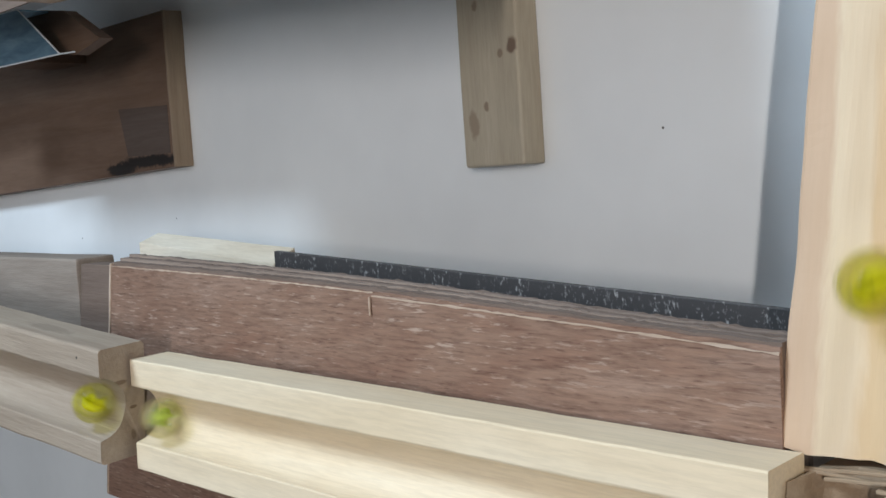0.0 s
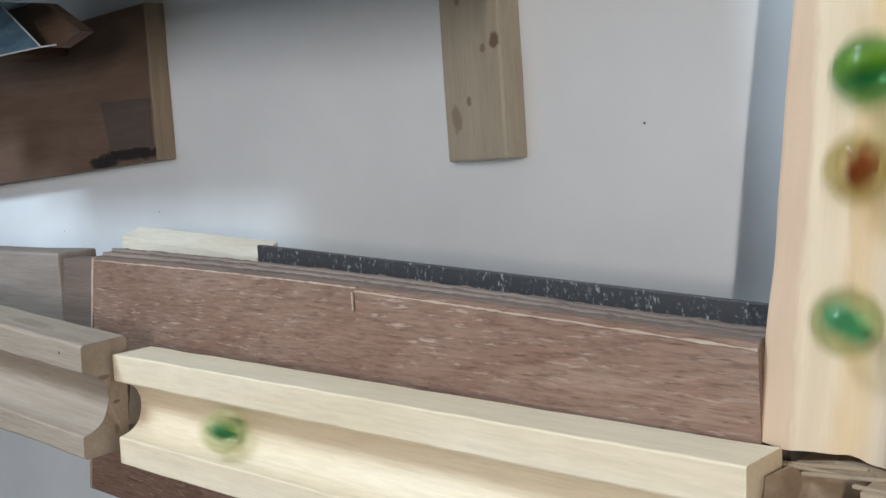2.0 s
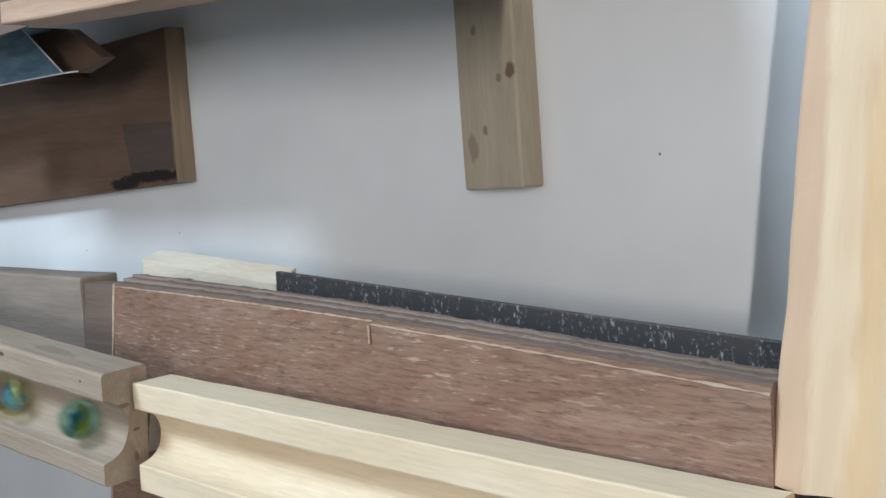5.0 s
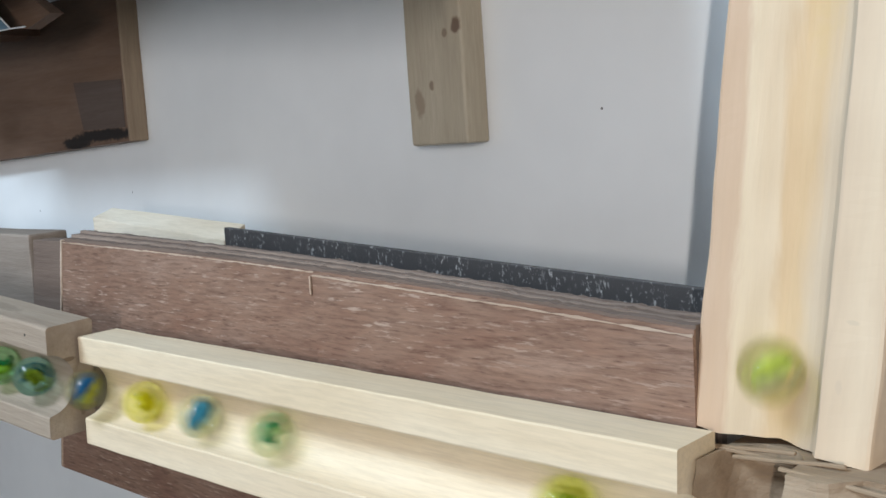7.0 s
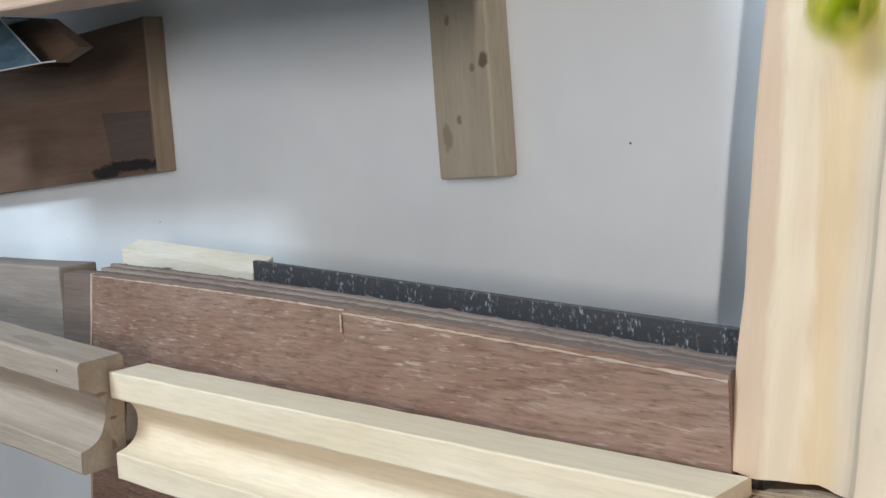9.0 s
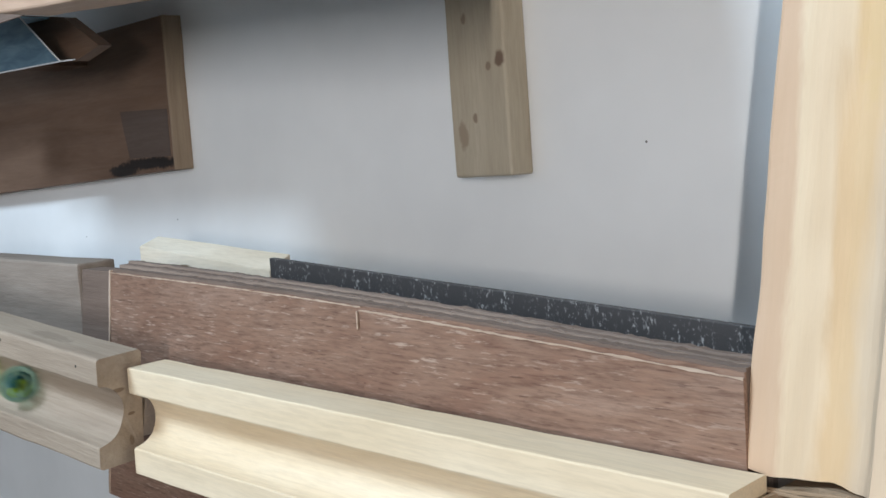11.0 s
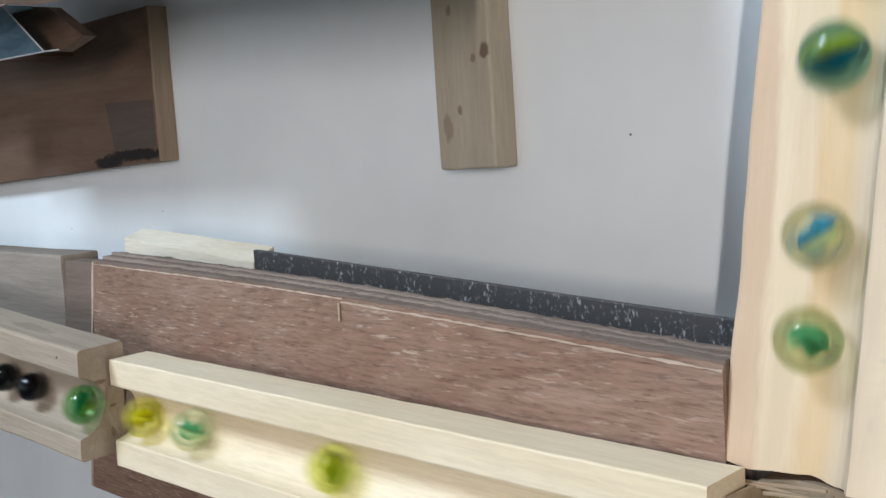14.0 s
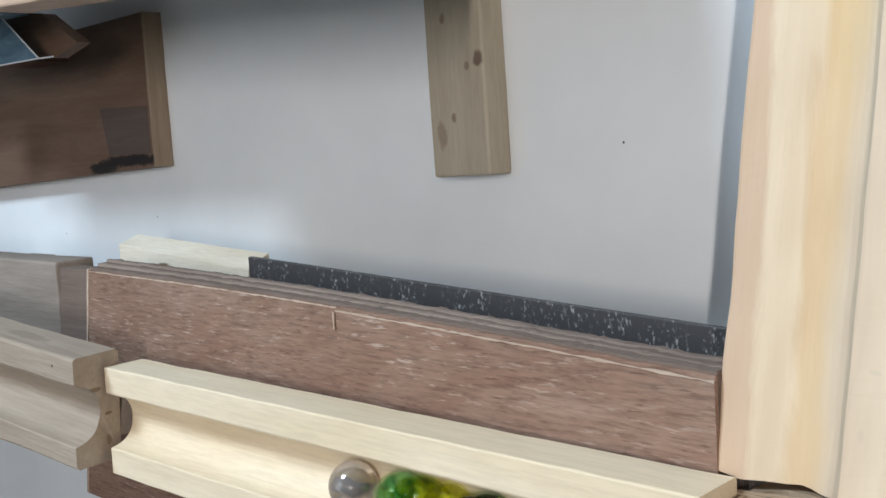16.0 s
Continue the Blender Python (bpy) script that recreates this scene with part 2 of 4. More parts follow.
PATTEN = wood("worn_batten", (0.350, 0.288, 0.206), (0.431, 0.369, 0.275), (0.512, 0.450, 0.350), "y", 0.6, 0.6, 0.2,
              spots=(((-0.1868, 0.1005, 0.015), 0.0032, (1, 0.7, 1), (0.17, 0.115, 0.08)),
                     ((-0.1938, 0.0975, 0.015), 0.0018, (1, 0.7, 1), (0.25, 0.19, 0.135)),
                     ((-0.2038, 0.0755, 0.015), 0.0021, (1.2, 0.8, 1), (0.25, 0.19, 0.135)),
                     ((-0.2118, 0.0680, 0.015), 0.0046, (1.3, 0.6, 1), (0.30, 0.235, 0.17)),
                     ((-0.2073, 0.1200, 0.015), 0.0024, (1.2, 0.8, 1), (0.25, 0.19, 0.135))))
CORNER = wood("rough_split_wood", (0.15, 0.09, 0.05), (0.36, 0.26, 0.17), (0.60, 0.48, 0.35), "x", 0.45, 0.75, 0.6,
              spots=(((-0.021, 0.027, 0.146), 0.0035, (1.4, 0.7, 1), (0.13, 0.06, 0.03)),
                     ((-0.013, 0.015, 0.146), 0.003, (0.8, 1, 1), (0.14, 0.08, 0.05)),))
BOARD = white_paint()
BLACK = speckled()
METAL = metal()
WALL = plain("room_wall_paint", (0.36, 0.355, 0.35))
FLOOR = plain("room_floor", (0.28, 0.24, 0.2), 0.6)


# ---------------------------------------------------------------- mesh helpers
def ob_from(name, bm, mat, parent=None, label="", smooth=False):
    me = bpy.data.meshes.new(name)
    bm.normal_update()
    bm.to_mesh(me)
    bm.free()
    me.materials.append(mat)
    if smooth:
        for p in me.polygons:
            p.use_smooth = True
    ob = new(name, me)
    if parent is not None:
        ob.parent = parent
    if label:
        ob["label"] = label
    return ob


part = ob_from


def block(x0, x1, y0, y1, z0, z1, bevel=0.0008, seg=2, cuts=0, rough=0.0, seed=0):
    """A box with rounded edges; cuts and rough make its outline uneven."""
    bm = bmesh.new()
    bmesh.ops.create_cube(bm, size=1.0)
    for v in bm.verts:
        v.co = Vector(((x0 + x1) / 2 + v.co.x * (x1 - x0), (y0 + y1) / 2 + v.co.y * (y1 - y0), (z0 + z1) / 2 + v.co.z * (z1 - z0)))
    if bevel:
        bmesh.ops.bevel(bm, geom=bm.edges[:], offset=bevel, segments=seg, affect="EDGES", profile=0.6)
    if cuts:
        long = [e for e in bm.edges if e.calc_length() > 0.012]
        bmesh.ops.subdivide_edges(bm, edges=long, cuts=cuts, use_grid_fill=True)
    if rough:
        for v in bm.verts:
            v.co += rough * noise.noise_vector(v.co * 70 + Vector((seed, 0, 0)))
    return bm


def channel(length, width, height, mid, radius, steps=16, along=24, bevel=0.0012, rough=0.0002, seed=0):
    """A moulding with a round groove in its top, along local x from 0, centred on y = 0; mid is the groove's middle."""
    pr = []
    h, w = height, width / 2
    pr += [(-w + bevel, 0), (w - bevel, 0), (w, bevel), (w, h - bevel), (w - bevel * 0.3, h - bevel * 0.3), (w - bevel, h)]
    pr += [(mid + radius + 0.0010, h), (mid + radius + 0.0003, h - 0.0003)]
    for k in range(1, steps):
        a = math.pi * k / steps
        pr.append((mid + radius * math.cos(a), h - 0.0006 - (radius - 0.0006) * math.sin(a)))
    pr += [(mid - radius - 0.0003, h - 0.0003), (mid - radius - 0.0010, h)]
    pr += [(-w + bevel, h), (-w + bevel * 0.3, h - bevel * 0.3), (-w, h - bevel), (-w, bevel)]
    bm = bmesh.new()
    rings = []
    for i in range(along + 1):
        x = length * i / along
        ring = []
        for y, z in pr:
            q = Vector((x, y, z))
            d = noise.noise_vector(Vector((x * 60 + seed, y * 120, z * 120))) * rough
            if i in (0, along):
                d.x *= 2.5
            ring.append(bm.verts.new(q + d))
        rings.append(ring)
    n = len(pr)
    for a, b in zip(rings, rings[1:]):
        for k in range(n):
            bm.faces.new((a[k], b[k], b[(k + 1) % n], a[(k + 1) % n]))
    f0 = bm.faces.new(rings[0])
    f1 = bm.faces.new(list(reversed(rings[-1])))
    bmesh.ops.recalc_face_normals(bm, faces=bm.faces)
    bmesh.ops.triangulate(bm, faces=[f0, f1])
    return bm


def exit_channel(length, width, height, along=72, rough=0.0007, seed=0):
    """A moulding along local x with a hollow that falls gently from one side and rises steeply to a lip on the other."""
    w, h, b = width / 2, height, 0.0012
    pr = [(-w + b, 0), (w - b, 0), (w, b), (w, h - b), (w - 0.3 * b, h - 0.3 * b), (w - b, h), (0.0170, h - 0.0003)]
    for k in range(1, 13):
        u = k / 12
        pr.append((0.0170 - 0.0146 * u, h - 0.0003 - 0.0072 * (3 * u * u - 2 * u ** 3)))
    for k in range(1, 8):
        a = math.pi / 2 * k / 7
        pr.append((0.0024 - 0.0114 * math.sin(a), h - 0.0020 - 0.0055 * math.cos(a)))
    pr += [(-0.0094, h - 0.0018), (-0.0102, h - 0.0001), (-w + b, h), (-w + 0.3 * b, h - 0.3 * b), (-w, h - b), (-w, b)]
    bm = bmesh.new()
    rings = []
    for i in range(along + 1):
        x = length * i / along
        ring = []
        for y, z in pr:
            d = noise.noise_vector(Vector((x * 45 + seed, y * 90, z * 90))) * rough
            if i == 0:
                d.x += 0.0012 * noise.noise(Vector((y * 150, z * 40, seed)))
            ring.append(bm.verts.new(Vector((x, y, z)) + d))
        rings.append(ring)
    n = len(pr)
    for a, c in zip(rings, rings[1:]):
        for k in range(n):
            bm.faces.new((a[k], c[k], c[(k + 1) % n], a[(k + 1) % n]))
    ends = [bm.faces.new(rings[0]), bm.faces.new(list(reversed(rings[-1])))]
    bmesh.ops.recalc_face_normals(bm, faces=bm.faces)
    bmesh.ops.triangulate(bm, faces=ends)
    return bm


def empty_at(name, x, y, z):
    e = new(name)
    e.empty_display_size = 0.02
    e.location = (x, y, z)
    return e


# ---------------------------------------------------------------- room round the work board
def room():
    x0, x1, y0, y1, z0, z1 = -2.2, 2.0, -1.9, 1.42, -0.9, 1.80
    for name, b, mat in (("floor", (x0, x1, y0, y1, z0 - 0.1, z0), FLOOR),
                         ("ceiling", (x0, x1, y0, y1, z1, z1 + 0.1), WALL),
                         ("wall_west", (x0 - 0.1, x0, y0, y1, z0, z1), WALL),
                         ("wall_east", (x1, x1 + 0.1, y0, y1, z0, z1), WALL),
                         ("wall_south", (x0 - 0.1, x1 + 0.1, y0 - 0.1, y0, z0, z1), WALL)):
        tagged(ob_from(name, block(*b, bevel=0.0), mat), "plain painted " + name.replace("_", " "), name.split("_")[0], kind="structure")
    bm = bmesh.new()
    wx0, wx1, wz0, wz1 = -1.06, 0.14, 0.32, 1.64
    for a0, a1, c0, c1 in ((x0 - 0.1, wx0, z0, z1), (wx1, x1 + 0.1, z0, z1), (wx0, wx1, z0, wz0), (wx0, wx1, wz1, z1)):
        piece = block(a0, a1, y1, y1 + 0.1, c0, c1, bevel=0.0)
        me = bpy.data.meshes.new("tmp")
        piece.to_mesh(me)
        piece.free()
        bm.from_mesh(me)
        bpy.data.meshes.remove(me)
    tagged(ob_from("wall_north", bm, WALL), "plain painted wall with a window opening", "wall", kind="structure")


room()
tagged(ob_from("work_board", block(-1.45, 0.62, -0.6, 0.75, -0.018, 0.0, bevel=0.001), BOARD),
       "large flat white laminate board under the marble run", "board", kind="structure")
for sx in (-1.3, 0.5):
    for sy in (-0.5, 0.65):
        tagged(ob_from("trestle_leg", block(sx - 0.03, sx + 0.03, sy - 0.03, sy + 0.03, -0.9, -0.018, bevel=0.003), GREY_WOOD),
               "square wooden leg under the white board", "leg", group="legs of the board")


# ---------------------------------------------------------------- marble run
def spacer():
    bm = block(-0.437, -0.3062, -0.0415, 0.0, 0.049, 0.062, bevel=0.0008, cuts=3, rough=0.0002, seed=2)
    for v in bm.verts:
        k = max(0.0, min(1.0, (v.co.x + 0.437) / 0.131))
        if v.co.y > -0.02:
            v.co.y += 0.0236 - 0.0078 * k
            if v.co.z > 0.056:
                v.co.y -= 0.0042 + 0.0022 * k
    tagged(ob_from("spacer_block", bm, wood("light_spacer_pine", (0.58, 0.48, 0.35), (0.70, 0.61, 0.48), (0.78, 0.71, 0.59), "x", 0.7, 0.55, 0.15,
           spots=(((-0.388, 0.0085, 0.062), 0.0022, (0.3, 1.2, 1), (0.16, 0.11, 0.07)),))),
           "pale pine spacer block with a dark knot under the plywood", "wood block")


def black_strip():
    bm = block(-0.3058, -0.004, -0.05, 0.0, 0.0590, 0.062, bevel=0.0004, cuts=4)
    for v in bm.verts:
        if v.co.y > -0.02:
            v.co.y += 0.0154 - 0.0156 * (v.co.x + 0.3058) / 0.265
    tagged(ob_from("black_strip", bm, BLACK), "black laminate strip with scratched white specks under the plywood", "strip")


def slab(outline, z0, z1, base):
    """An upright-sided sheet from an outline (x, y), anticlockwise."""
    bm = bmesh.new()
    lo = [bm.verts.new(Vector((x, y, z0)) - base) for x, y in outline]
    hi = [bm.verts.new(Vector((x, y, z1)) - base) for x, y in outline]
    k = len(outline)
    bm.faces.new(list(reversed(lo)))
    top = bm.faces.new(hi)
    for i in range(k):
        bm.faces.new((lo[i], lo[(i + 1) % k], hi[(i + 1) % k], hi[i]))
    bmesh.ops.recalc_face_normals(bm, faces=bm.faces)
    bmesh.ops.triangulate(bm, faces=[f for f in bm.faces if len(f.verts) > 4])
    return bm


def ply_edge(x, seed, jag, back=0.0):
    """The y of the panel's frayed edge at x."""
    u = (x + 0.366) / 0.354
    y = 0.0142 - 0.0150 * u + 0.0022 * math.sin(u * 3.1) - back
    return y + jag * noise.noise(Vector((x * 90, seed, 0))) + jag * 0.9 * noise.noise(Vector((x * 380, seed, 4)))


def plywood_base():
    e = empty_at("plywood_board", -0.19, -0.04, 0.062)
    base = Vector(e.location)
    xs = [-0.366 + 0.354 * i / 150 for i in range(151)]

    def sheet(name, z0, z1, back, jag, seed, mat, x0=-0.366, label="", depth=None, x1=0.0):
        pts = [(x, ply_edge(x, seed, jag, back * (1.0 if back > 0 else max(0.1, 0.40 - 2.6 * (x + 0.19))))) for x in xs if x0 <= x <= x1]
        if depth is None:
            low = [(x0 - 0.025 if x0 < -0.3 else x0, -0.105), (-0.0125, -0.105)]
        else:
            low = [(x, ply_edge(x, seed + 7, 0.0004, back + depth)) for x in xs if x0 <= x <= x1]
        part(name, slab(low + list(reversed(pts)), z0, z1, base), mat, e, label)

    for k, (z0, z1, back, mat) in enumerate(((0.1010, 0.1035, -0.0036, PLY_EDGE), (0.1035, 0.1058, -0.0040, PLY_MID), (0.1058, 0.1088, -0.0026, PLY_EDGE),
                                             (0.1088, 0.1108, -0.0024, PLY_MID), (0.1108, 0.1150, -0.0008, PLY_EDGE))):
        sheet("ply_layer", z0, z1, back, 0.0005, k * 3.0, mat)
    sheet("veneer", 0.1150, 0.1160, 0.0008, 0.0003, 21.0, PLY)
    # a second veneer begins at a torn step, and pale torn rims follow the edge
    sheet("veneer", 0.1160, 0.1166, 0.0022, 0.0003, 23.0, PLY, x0=-0.1712)
    sheet("torn_edge", 0.1166, 0.1168, 0.0020, 0.0006, 25.0, PLY_LIGHT, -0.1712, "pale torn veneer edge", 0.0006)
    sheet("torn_edge", 0.1160, 0.11615, 0.0010, 0.0006, 27.0, PLY_LIGHT, -0.366, "pale torn veneer edge", 0.0005, -0.1700)
    bm = block(-0.1716, -0.1708, -0.0015, ply_edge(-0.1712, 23.0, 0.0003, 0.0030), 0.1160, 0.1169, bevel=0.0002, seg=1, cuts=6, rough=0.0008, seed=9)
    for v in bm.verts:
        v.co -= base
    part("torn_edge", bm, PLY_LIGHT, e, "pale torn veneer edge")
    bm = block(-0.3668, -0.3652, -0.105, 0.0140, 0.1050, 0.1165, bevel=0.0003, seg=1, cuts=8, rough=0.0006, seed=3)
    for v in bm.verts:
        v.co.x += 0.210 * (v.co.y - 0.0140)
        v.co -= base
    part("torn_edge", bm, PLY_LIGHT, e, "pale torn veneer edge")
    for x in (-0.33, -0.19, -0.06):
        bm = block(x - 0.012, x + 0.012, -0.085, -0.045, 0.0, 0.1010, bevel=0.0006)
        for v in bm.verts:
            v.co -= base
        part("foot", bm, GREY_WOOD, e)
    bm = block(-0.42, -0.02, -0.05, -0.02, 0.0622, 0.1008, bevel=0.0006)
    for v in bm.verts:
        v.co -= base
    part("packing_strip", bm, GREY_WOOD, e)
    e.location.z = 0.0
    for o in e.children:
        o.location.z = 0.062
    tagged(e, "red-brown plywood base with frayed layered edges under the rail", "plywood")


def side_pieces():
    bm = block(-0.4075, -0.3685, -0.0415, 0.0128, 0.1000, 0.1115, bevel=0.0006, cuts=3, rough=0.0003, seed=5)
    for v in bm.verts:
        v.co.x += 0.210 * (v.co.y - 0.0140)
    tagged(ob_from("plywood_offcut", bm, PLY_EDGE),
           "small brown plywood offcut standing beside the panel", "wood block")
    # added plank: blocks window light to the south and darkens the gap below the rail
    tagged(ob_from("shade_plank", block(-0.90, -0.4150, -0.0600, -0.0420, 0.0, 0.1300, bevel=0.0008, cuts=4, rough=0.0003, seed=15), DARK_PLY),
           "dark plank added on edge under the feeding rail to shade the board", "plank")
    tagged(ob_from("grey_batten", block(-0.80, -0.4210, -0.0270, 0.0150, 0.0860, 0.108, bevel=0.0015, cuts=6, rough=0.0005, seed=6), GREY_WOOD),
           "weathered grey-brown wooden batten behind the rail", "batten")


def batten():
    bm = block(-0.2192, -0.1838, 0.0490, 0.30, 0.0, 0.015, bevel=0.0018, seg=3, cuts=6, rough=0.0004, seed=7)
    tagged(ob_from("worn_batten", bm, PATTEN), "worn knotty wooden batten lying on the white board", "batten")


def dark_board():
    e = empty_at("dark_panel", -0.62, 0.1, 0.0)
    base = Vector(e.location)
    bm = block(-0.95, -0.4752, 0.0620, 0.1585, 0.0, 0.0130, bevel=0.0005, cuts=5, rough=0.0003, seed=8)
    for v in bm.verts:
        if v.co.y < 0.1:
            v.co.y += 0.034 * (v.co.x + 0.4733)
        v.co -= base
    part("panel", bm, DARK_PLY, e)
    bm = block(-0.4752, -0.4733, 0.0618, 0.1585, 0.0, 0.0132, bevel=0.0005, cuts=5, rough=0.0005, seed=18)
    for v in bm.verts:
        v.co -= base
    part("edge_band", bm, EDGE, e, "bare lighter edge of the panel")
    # thin rectangle in a greyer tone than the panel
    bm = slab(((-0.532, 0.0712), (-0.4775, 0.0708), (-0.4775, 0.1005), (-0.540, 0.1030)), 0.0130, 0.0133, base)
    part("grey_patch", bm, PATCH_PLY, e, "greyer rectangular patch")
    tagged(e, "dark brown plywood panel with a stained lower edge", "panel")


def top_rail():
    bm = channel(0.272, 0.046, 0.026, 0.0, 0.0125, along=30, rough=0.0004, seed=31)
    ob = ob_from("upper_rail", bm, wood("pinkish_pine", (0.42, 0.27, 0.18), (0.56, 0.38, 0.27), (0.65, 0.48, 0.36), "x", 0.7, 0.6, 0.25))
    ob.matrix_world = pose(-0.374, 0.1630, 0.1292, 0, 0, -4.0)
    tagged(ob, "pinkish brown grooved wooden rail of the upper run", "rail")
    # added, out of view: keeps the window light off the middle of the board
    tagged(ob_from("window_block_panel", block(-0.95, -0.103, 0.190, 0.204, 0.0, 0.1275, bevel=0.0008, cuts=3), BOARD),
           "white laminate panel added under the upper rail to block window light", "panel")
    # added to widen that blocker, its end sets the shadow's right edge
    tagged(ob_from("window_block_strip", block(-0.60, -0.103, 0.145, 0.225, 0.1278, 0.1290, bevel=0.0003), PLY_EDGE),
           "thin plywood strip added under the upper rail to block window light", "strip")


def chute():
    """A folded sheet-metal end piece, its mouth towards the rail."""
    e = empty_at("metal_chute", -0.56, 0.14, 0.0132)
    base = Vector(e.location)
    a, b, c, d = Vector((-0.66, 0.1320, 0.090)), Vector((-0.4540, 0.1270, 0.090)), Vector((-0.5040, 0.1590, 0.090)), Vector((-0.66, 0.1650, 0.090))
    low = Vector((0, 0, -0.028))

    def sheet(q, t=0.0009):
        bm = bmesh.new()
        n = (q[1] - q[0]).cross(q[2] - q[0]).normalized() * t
        lo = [bm.verts.new(v - base) for v in q]
        hi = [bm.verts.new(v + n - base) for v in q]
        bm.faces.new(lo)
        bm.faces.new(list(reversed(hi)))
        k = len(q)
        for i in range(k):
            bm.faces.new((lo[i], lo[(i + 1) % k], hi[(i + 1) % k], hi[i]))
        bmesh.ops.recalc_face_normals(bm, faces=bm.faces)
        return bm
    part("top_sheet", sheet((a, b, c, d)), METAL, e)
    part("side_sheet", sheet((d + low, c + low, c, d)), METAL, e)
    # shallow dark slab in place of the shadow at the chute's mouth
    part("shade_wedge", slab(((-0.5490, 0.1663), (-0.4981, 0.1327), (-0.4738, 0.1294), (-0.4427, 0.1349), (-0.4844, 0.1564)), 0.0640, 0.072, base), DARK_PLY, e, "dark wedge standing in for the shade beside the chute")
    bright = plain("worn_bright_metal", (0.75, 0.77, 0.78), 0.3)
    for p0, p1 in ((a, b), (b, c), (c, d), (b, b + Vector((0.012, -0.0002, -0.003)))):
        ax = p1 - p0
        bm = bmesh.new()
        bmesh.ops.create_cone(bm, cap_ends=True, segments=8, radius1=0.00045, radius2=0.00045, depth=ax.length)
        m = Matrix.Translation((p0 + p1) / 2 + Vector((0, 0, 0.0008)) - base) @ ax.to_track_quat("Z", "Y").to_matrix().to_4x4()
        bmesh.ops.transform(bm, matrix=m, verts=bm.verts)
        part("folded_rim", bm, bright, e, "bright worn metal rim")
    bm = block(-0.62, -0.58, 0.138, 0.155, 0.0132, 0.0895, bevel=0.0005)
    for v in bm.verts:
        v.co -= base
    part("bracket", bm, DARK_PLY, e)
    tagged(e, "blue-grey folded sheet metal chute end with bright worn rims", "metal chute")


def rails():
    fall = math.degrees(math.atan(0.045))
    ob = ob_from("main_rail", channel(0.2850, 0.0470, 0.0190, 0.0, 0.0116, along=60, bevel=0.0006, rough=0.00025, seed=11), PINE)
    ob.matrix_world = pose(-0.2900, -0.0446, 0.1500, 0, fall, -1.2) @ Matrix.Translation((0, 0, -0.0190))
    tagged(ob, "pale pine rail with a round groove for marbles", "rail", group="grooved rails")
    ob = ob_from("feeding_rail", channel(1.06, 0.0492, 0.0225, -0.0008, 0.0130, along=110, bevel=0.0014, rough=0.0004, seed=12), OLD_PINE)
    ob.matrix_world = pose(-0.2908, -0.0394, 0.1645, 0, math.degrees(math.atan(0.15)), -6.8) @ Matrix.Translation((-1.06, 0, -0.0225))
    tagged(ob, "greyed pine feeding rail with a round groove", "rail", group="grooved rails")
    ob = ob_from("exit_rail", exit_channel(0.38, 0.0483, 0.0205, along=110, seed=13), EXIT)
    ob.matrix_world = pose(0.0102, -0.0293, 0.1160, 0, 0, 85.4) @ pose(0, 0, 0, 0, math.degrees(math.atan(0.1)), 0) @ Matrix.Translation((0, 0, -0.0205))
    tagged(ob, "pale planed grooved rail sloping down over the board", "rail", group="grooved rails")
    for x0, x1, y0, y1, z0, z1 in (
            (-0.335, -0.2960, -0.0540, -0.0330, 0.1168, 0.1425), (-0.284, -0.240, -0.0620, -0.0300, 0.1168, 0.1285),
            (-0.415, -0.390, -0.040, -0.02, 0.0, 0.1000), (-0.70, -0.66, -0.015, 0.0, 0.0, 0.0860),
            (-0.47, -0.44, -0.015, -0.004, 0.0, 0.0860), (0.022, 0.046, 0.285, 0.305, 0.0, 0.0605), (0.006, 0.028, 0.020, 0.040, 0.0, 0.0880),
            (-1.22, -1.18, 0.050, 0.085, 0.0, 0.2720)):
        tagged(ob_from("rail_support", block(x0, x1, y0, y1, z0, z1, bevel=0.0006), GREY_WOOD),
               "small wooden block supporting a rail", "wood block", group="blocks under the rails")


